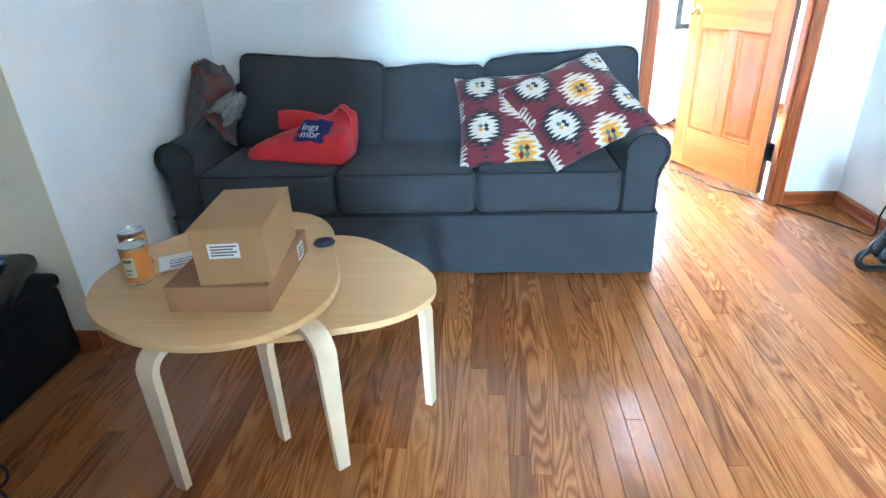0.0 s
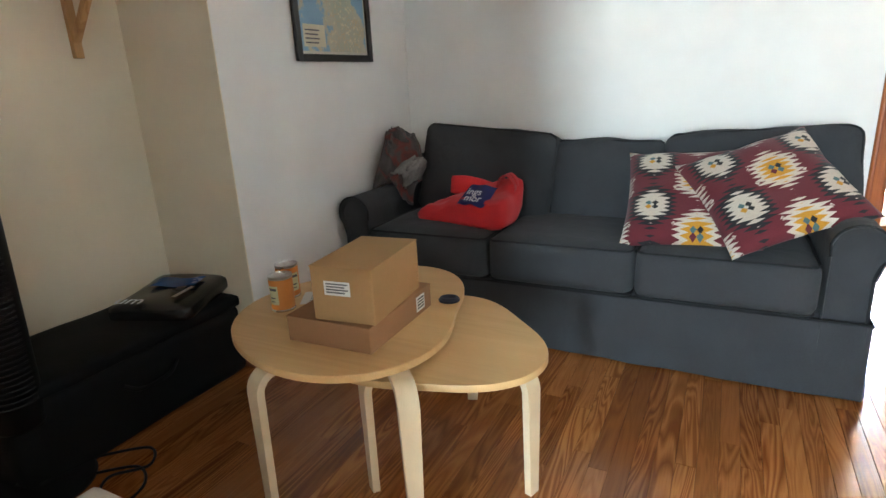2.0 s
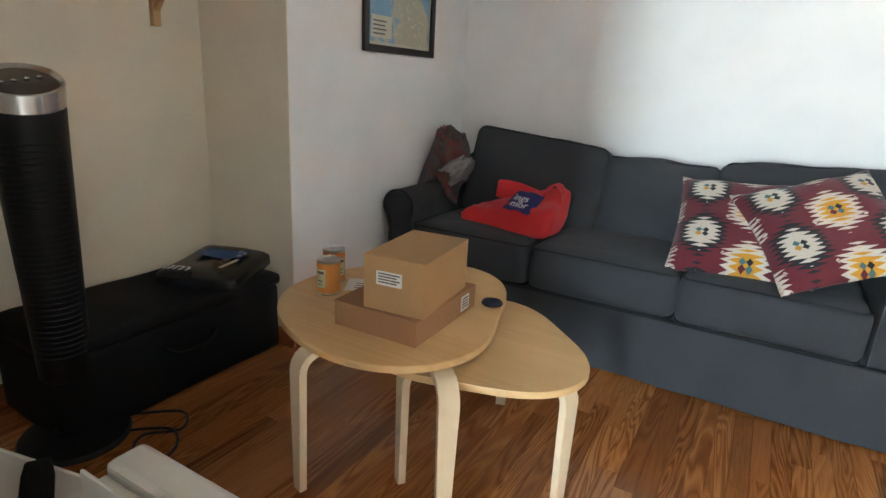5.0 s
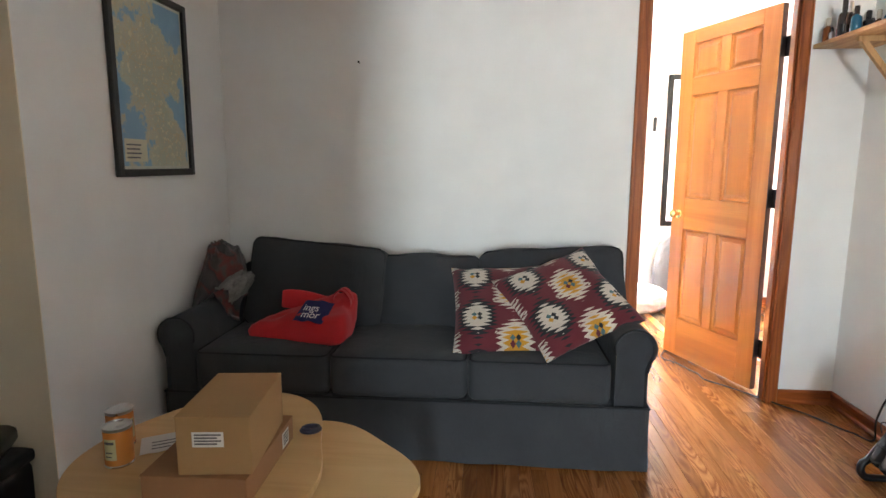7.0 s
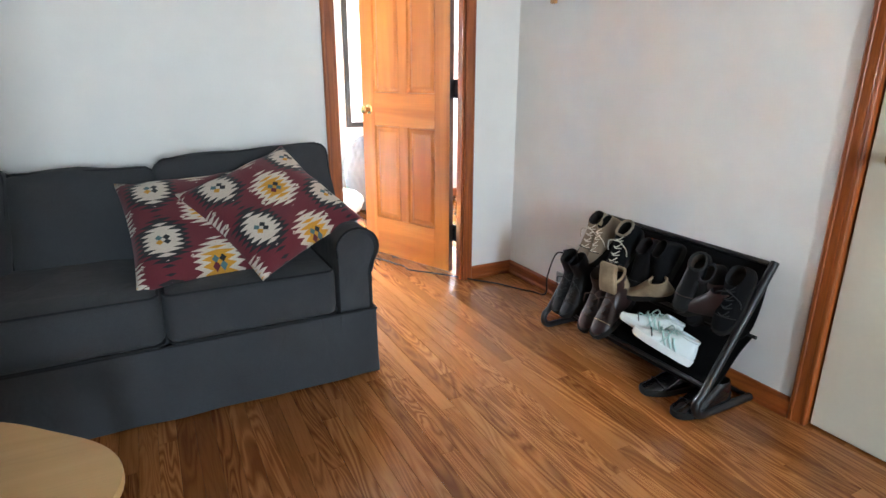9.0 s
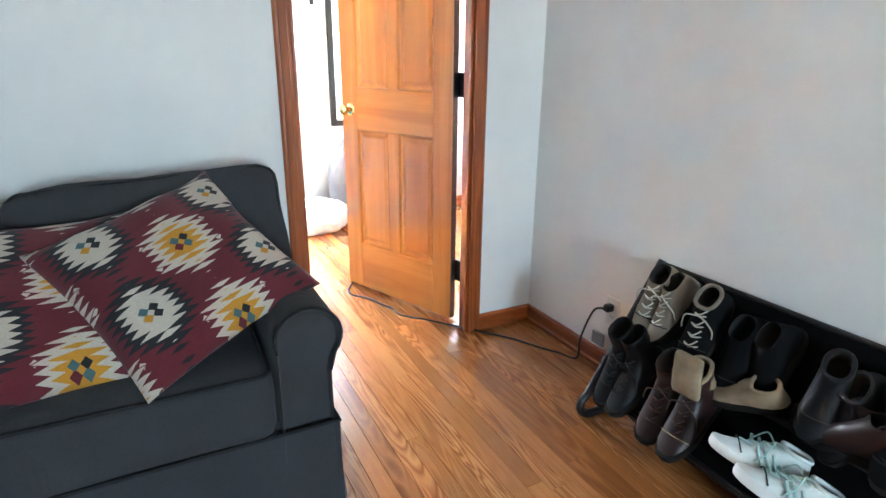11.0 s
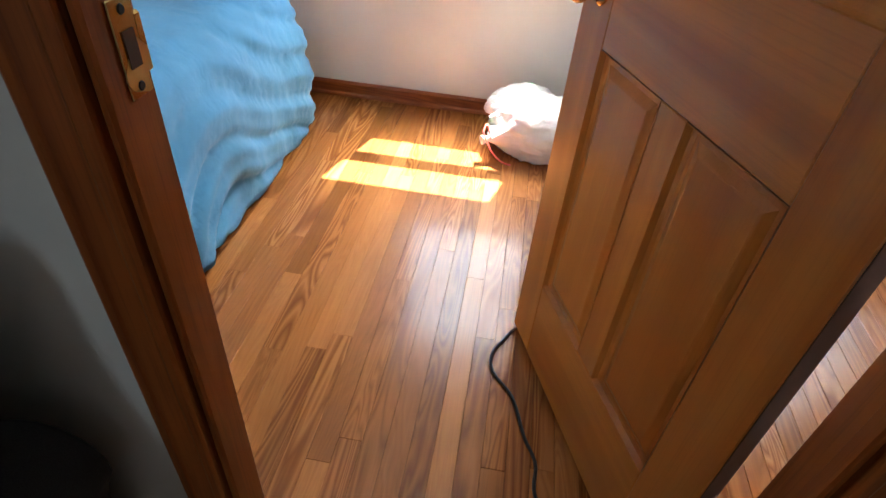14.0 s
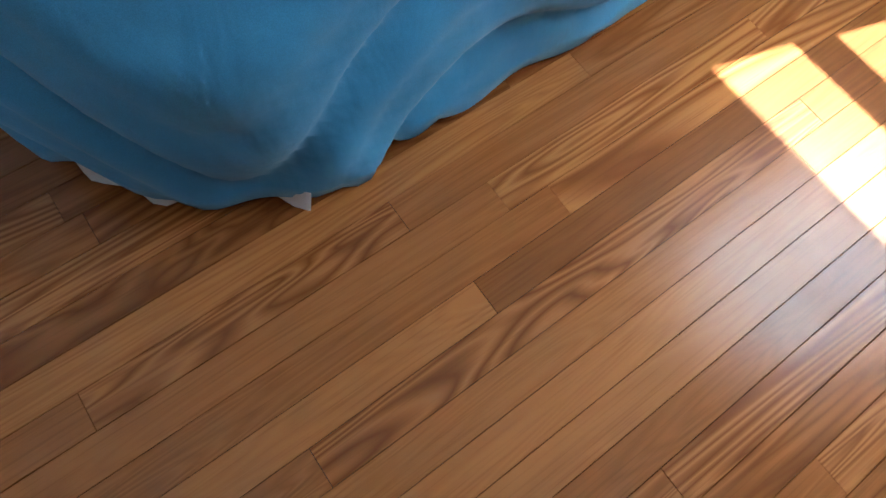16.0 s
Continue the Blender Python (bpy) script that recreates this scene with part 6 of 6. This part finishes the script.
def drape(levels, hem, seed, waves, amp, lift=0.0, fan=0.0):
    """Cloth falling over the bed's edge: soft flutes, and folds that slant towards the hem round the corner."""
    rings, base, run = [], [], 0.0
    plan = outline_of(0.0)
    for a, b in zip(plan[:1] + plan, plan):
        run += math.hypot(b[0] - a[0], b[1] - a[1])
        base.append(run)
    for z, g in levels:
        low = min(1.0, max(0.0, (0.62 - z) / 0.57))
        ring = []
        for s, (x, y, nx, ny) in zip(base, outline_of(g)):
            w = amp * low * (noise.noise(Vector((s * waves + z * 1.7, seed, 0.4 * z))) + 0.5 * noise.noise(Vector((s * waves * 2.4 + z * 2.6, seed + 5, 0.9 * z))))
            if fan:
                turn = min(1.0, max(0.0, (s - 1.35) / 0.55))
                lean = 0.5 + 1.9 * turn * turn * (3 - 2 * turn)
                bend = 1.3 * noise.noise(Vector((s * 2.0, z * 2.5, seed)))
                phase = (s + lean * z) * 20 / (1 + 0.55 * lean)
                fold = abs(math.sin(phase + bend)) ** 0.55 - 0.7
                fine = abs(math.sin(phase * 2.3 + 2.0 * bend)) - 0.6
                reach = min(1.0, low * 4.0) * (0.55 + 0.45 * noise.noise(Vector((s * 1.5, z * 2.0, 7.0)))) * 1.4
                w += fan * reach * (fold + 0.35 * fine)
            zz = z + (hem * noise.noise(Vector((s * 1.3, seed + 2, 0))) + lift * (math.exp(-((s - 1.18) / 0.09) ** 2) + math.exp(-((s - 0.72) / 0.16) ** 2))) * max(0.0, (low - 0.5) * 2)
            ring.append(Vector((x + nx * w, y + ny * w, zz)))
        rings.append(ring)
    return rings


levels = [(0.62, -0.55), (0.635, -0.35), (0.625, -0.20), (0.60, -0.11), (0.56, -0.055), (0.50, -0.025), (0.42, -0.005), (0.33, 0.008), (0.25, 0.014), (0.18, 0.016), (0.11, 0.014), (0.022, 0.010)]
fine_levels = []
for (z0, g0), (z1, g1) in zip(levels, levels[1:]):
    fine_levels += [(z0 + (z1 - z0) * k / 4, g0 + (g1 - g0) * k / 4) for k in range(4)]
fine_levels.append(levels[-1])
bm = bmesh.new()
rings = drape(fine_levels, 0.016, 3.0, 3.0, 0.03, 0.075, 0.038)
vv = loft(bm, rings, close=False, caps=False)
bm.faces.new(vv[0])
bmesh.ops.transform(bm, matrix=inv4, verts=bm.verts)
sheet_ob = part("sheet", bm, BLUE, bed, "rumpled sky-blue cotton sheet", True, 80)
so = sheet_ob.modifiers.new("thick", "SOLIDIFY")
so.thickness = 0.003
bm = bmesh.new()
under = drape([(0.30, -0.10), (0.16, -0.07), (0.07, -0.030), (0.010, 0.004)], 0.006, 9.0, 7.0, 0.05)
under = [r[:78] for r in under]
loft(bm, under, close=False, caps=False)
bmesh.ops.transform(bm, matrix=inv4, verts=bm.verts)
sk = part("bed_skirt", bm, cloth("white_cotton", (0.66, 0.67, 0.70), 0.9, 900, 0.08), bed, "white cotton sheet hanging below the blue one", True, 80)
sk.modifiers.new("thick", "SOLIDIFY").thickness = 0.003

# white plastic bag stuffed with bedding
PLASTIC, pt, ps = nodes_of("white_plastic_film")
pv = coords(pt)
pt.links.new(ramp(pt, noise_of(pt, pv, 12, 3), ((0.3, (0.62, 0.63, 0.66)), (0.7, (0.80, 0.80, 0.82)))), ps.inputs["Base Color"])
ps.inputs["Roughness"].default_value, ps.inputs["Subsurface Weight"].default_value = 0.32, 0.15
bump(pt, ps, noise_of(pt, pv, 38, 4, 0.6, 1.0), 0.5, 0.008)
wb = thing("plastic_bag", "stuffed white plastic bag with red drawstring resting on the floor", "bag", m=pose(-0.215, 1.88, 0, 0, 0, 8))
bm = bmesh.new()
crumple(bm, 0.250, 0.155, 0.125, 5, 0.10, 1.8, 4.0, pose(0.02, 0, 0.11), -0.105)
bmesh.ops.translate(bm, verts=bm.verts, vec=(0, 0, -min(v.co.z for v in bm.verts)))
part("sack", bm, PLASTIC, wb, "", True, 80)
bm = bmesh.new()
crumple(bm, 0.15, 0.09, 0.11, 5, 0.12, 2.0, 7.0, pose(-0.10, 0.12, 0.130))
part("rear_bulge", bm, PLASTIC, wb, "", True, 80)
bm = bmesh.new()
lathe(bm, ((0.055, 0), (0.035, 0.04), (0.012, 0.075), (0.020, 0.105), (0.0, 0.11)), 14, pose(-0.19, -0.06, 0.10, 0, -95, 20))
part("gathered_neck", bm, PLASTIC, wb, "", True, 80)
bm = bmesh.new()
tube(bm, smooth_path([(-0.285, -0.10, 0.13), (-0.265, -0.115, 0.09), (-0.24, -0.12, 0.05), (-0.20, -0.14, 0.02), (-0.16, -0.15, 0.012)], 6), 0.004, 6)
tube(bm, smooth_path([(-0.285, -0.10, 0.13), (-0.27, -0.07, 0.15), (-0.25, -0.10, 0.10)], 6), 0.004, 6)
part("drawstring", bm, plain("red_tape", (0.65, 0.10, 0.08), 0.5), wb, "red drawstring", True)

# grey bedding leaning on the wall below the mirror
gb = thing("folded_duvet", "grey folded duvet leaning against the wall under the mirror", "bedding", m=pose(0.14, 2.02, 0, 0, 0, 0))
bm = bmesh.new()
crumple(bm, 0.16, 0.10, 0.33, 5, 0.07, 1.5, 11.0, pose(0, 0, 0.30, -6), -0.29)
bmesh.ops.translate(bm, verts=bm.verts, vec=(0, 0, -min(v.co.z for v in bm.verts)))
part("duvet", bm, cloth("grey_duvet", (0.20, 0.205, 0.22), 0.95, 600, 0.2), gb, "", True, 80)

# tall mirror
MIRROR, _t, _s = nodes_of("mirror_glass")
_s.inputs["Base Color"].default_value = (0.86, 0.88, 0.87, 1)
_s.inputs["Metallic"].default_value, _s.inputs["Roughness"].default_value = 1.0, 0.01
mx0, mx1, mz0, mz1 = 0.055, 0.50, 0.715, 2.03
mr = thing("wall_mirror", "tall mirror in a flat black frame on the bedroom wall", "mirror", m=pose((mx0 + mx1) / 2, NB, (mz0 + mz1) / 2))
hw, hh, fw = (mx1 - mx0) / 2, (mz1 - mz0) / 2, 0.042
for a, b, c, d in ((-hw, -hw + fw, -hh, hh), (hw - fw, hw, -hh, hh), (-hw + fw, hw - fw, -hh, -hh + fw), (-hw + fw, hw - fw, hh - fw, hh)):
    bm = bmesh.new()
    soft_box(bm, a, b, -0.026, -0.001, c, d, 0.003, 1)
    part("frame_bar", bm, FRAME_BLACK, mr)
bm = bmesh.new()
box(bm, -hw + fw, hw - fw, -0.012, -0.002, -hh + fw, hh - fw)
part("glass", bm, MIRROR, mr)

# dresser with plants, seen in the mirror
dr = thing("dresser", "light wooden dresser with three drawers against the bedroom wall", "dresser", m=pose(1.70, 0.42, 0))
LIGHT_WOOD = wood("pale_dresser_wood", (0.42, 0.27, 0.15), (0.55, 0.38, 0.23), "x", 0.45, 6.0)
bm = bmesh.new()
soft_box(bm, -0.45, 0.45, -0.27, 0.22, 0.03, 0.84, 0.004, 1)
part("carcass", bm, LIGHT_WOOD, dr)
for k in range(3):
    bm = bmesh.new()
    soft_box(bm, -0.43, 0.43, 0.22, 0.238, 0.06 + 0.26 * k, 0.30 + 0.26 * k, 0.004, 1)
    dw = part("drawer", bm, LIGHT_WOOD, dr)
    bm = bmesh.new()
    tube(bm, [(-0.06, 0.25, 0.2 + 0.26 * k), (0.06, 0.25, 0.2 + 0.26 * k)], 0.006, 8)
    part("pull", bm, BLACK_IRON, dw)
LEAF = plain("plant_leaf", (0.045, 0.11, 0.03), 0.45, vary=0.3, scale=30)
rng = random.Random(5)
for px, tall in ((1.42, 0.50), (1.72, 0.40), (1.95, 0.45)):
    pp = thing("potted_plant", "green snake plant in a white pot on the dresser", "plant", "plants on the dresser", pose(px, 0.42, 0.8405))
    bm = bmesh.new()
    lathe(bm, ((0.055, 0), (0.075, 0.12), (0.078, 0.125), (0.070, 0.125), (0.066, 0.10), (0, 0.10)), 24)
    part("pot", bm, WP, pp, "", True, 40)
    for k in range(11):
        a, lean, hgt = rng.uniform(0, 6.28), rng.uniform(0.05, 0.5), tall * rng.uniform(0.6, 1.0)
        d = Vector((math.cos(a), math.sin(a), 0))
        sd = Vector((-d.y, d.x, 0))
        bm = bmesh.new()
        rings = []
        for u in np.linspace(0, 1, 7):
            c = d * (0.015 + lean * hgt * u * u) + Vector((0, 0, 0.095 + hgt * u))
            w = 0.022 * (1 - u ** 3) + 0.001
            rings.append([c + sd * w, c + d * 0.004, c - sd * w, c - d * 0.002])
        loft(bm, rings)
        part("leaf", bm, LEAF, pp, "", True)

# desk chair shape and bin seen through the hinge gap
hm = thing("laundry_hamper", "tall grey cloth laundry hamper by the bedroom window", "hamper", m=pose(1.42, 1.88, 0))
bm = bmesh.new()
puffy(bm, 0.40, 0.34, 0.55, 0.05, (0.02, 0.02, 0.0), 10, pose(0, 0, 0.276), wob=0.012)
part("bag", bm, cloth("grey_canvas", (0.17, 0.17, 0.18), 0.95, 500, 0.2), hm, "", True, 80)
bm = bmesh.new()
tube(bm, smooth_path([(-0.10, -0.12, 0.54), (-0.08, -0.14, 0.60), (0.04, -0.14, 0.60), (0.08, -0.12, 0.54)], 6), 0.008, 6)
part("handle", bm, BLK_L, hm, "", True)
bm = bmesh.new()
soft_box(bm, -0.035, -0.006, -0.008, 0.0, 0, 0.12, 0.002, 1)
o = part("thermometer", bm, FRAME_BLACK)
o.matrix_world = pose(-0.02, NB, 1.55)
tagged(o, "small black-edged wall thermometer beside the window", "thermometer")

# ---- floor boards: each strip a piece of its own where the walk passes ----
solid("floor", [(-3.7, 2.6, -7.4, NB + 0.2, -0.0135, -0.006)], GAP, "glossy oak strip floor laid in narrow boards", "floor")
floor_ob = bpy.data.objects["floor"]
BW = 0.0565
unit = bpy.data.meshes.new("board")
bm = bmesh.new()
hw_ = BW / 2 - 0.0003
loft(bm, [[Vector((x, y, z)) for x, z in ((-hw_, -0.006), (hw_, -0.006), (hw_, -0.0008), (hw_ - 0.0007, 0), (-hw_ + 0.0007, 0), (-hw_, -0.0008))] for y in (-0.5, 0.5)])
bmesh.ops.recalc_face_normals(bm, faces=bm.faces[:])
bm.to_mesh(unit)
bm.free()
unit.materials.append(OAK)
rng = random.Random(21)
far_v, far_f = [], []
near = 0
for i in range(int(5.9 / BW)):
    xc = -3.55 + (i + 0.5) * BW
    y = -7.35 - rng.uniform(0, 0.9)
    while y < NB:
        ln = rng.uniform(0.45, 1.55)
        a, b = y, min(y + ln, NB + 0.01)
        y += ln
        if b - a < 0.02:
            continue
        if (-1.32 < xc < 0.34 and b > -1.0 and a < NB) and near < 300:
            o = bpy.data.objects.new("board", unit)
            scene.collection.objects.link(o)
            o.location, o.scale = (xc, (a + b) / 2, rng.uniform(-0.0003, 0.0003)), (1, b - a - 0.0009, 1)
            o.parent = floor_ob
            near += 1
        else:
            k = len(far_v)
            for yy in (a + 0.0004, b - 0.0004):
                far_v += [(xc + x, yy, z) for x, z in ((-hw_, -0.006), (hw_, -0.006), (hw_, -0.0008), (hw_ - 0.0007, 0), (-hw_ + 0.0007, 0), (-hw_, -0.0008))]
            far_f += [tuple(k + j for j in range(6)), tuple(k + 6 + j for j in reversed(range(6)))]
            far_f += [(k + j, k + 6 + j, k + 6 + (j + 1) % 6, k + (j + 1) % 6) for j in range(6)]
rest = bpy.data.meshes.new("far_boards")
rest.from_pydata(far_v, [], far_f)
bm = bmesh.new()
bm.from_mesh(rest)
bmesh.ops.recalc_face_normals(bm, faces=bm.faces[:])
bm.to_mesh(rest)
bm.free()
rest.materials.append(OAK_REST)
o = new("far_boards", rest)
o.parent = floor_ob
tagged(o, "narrow glossy oak boards", "", "", "stuff")
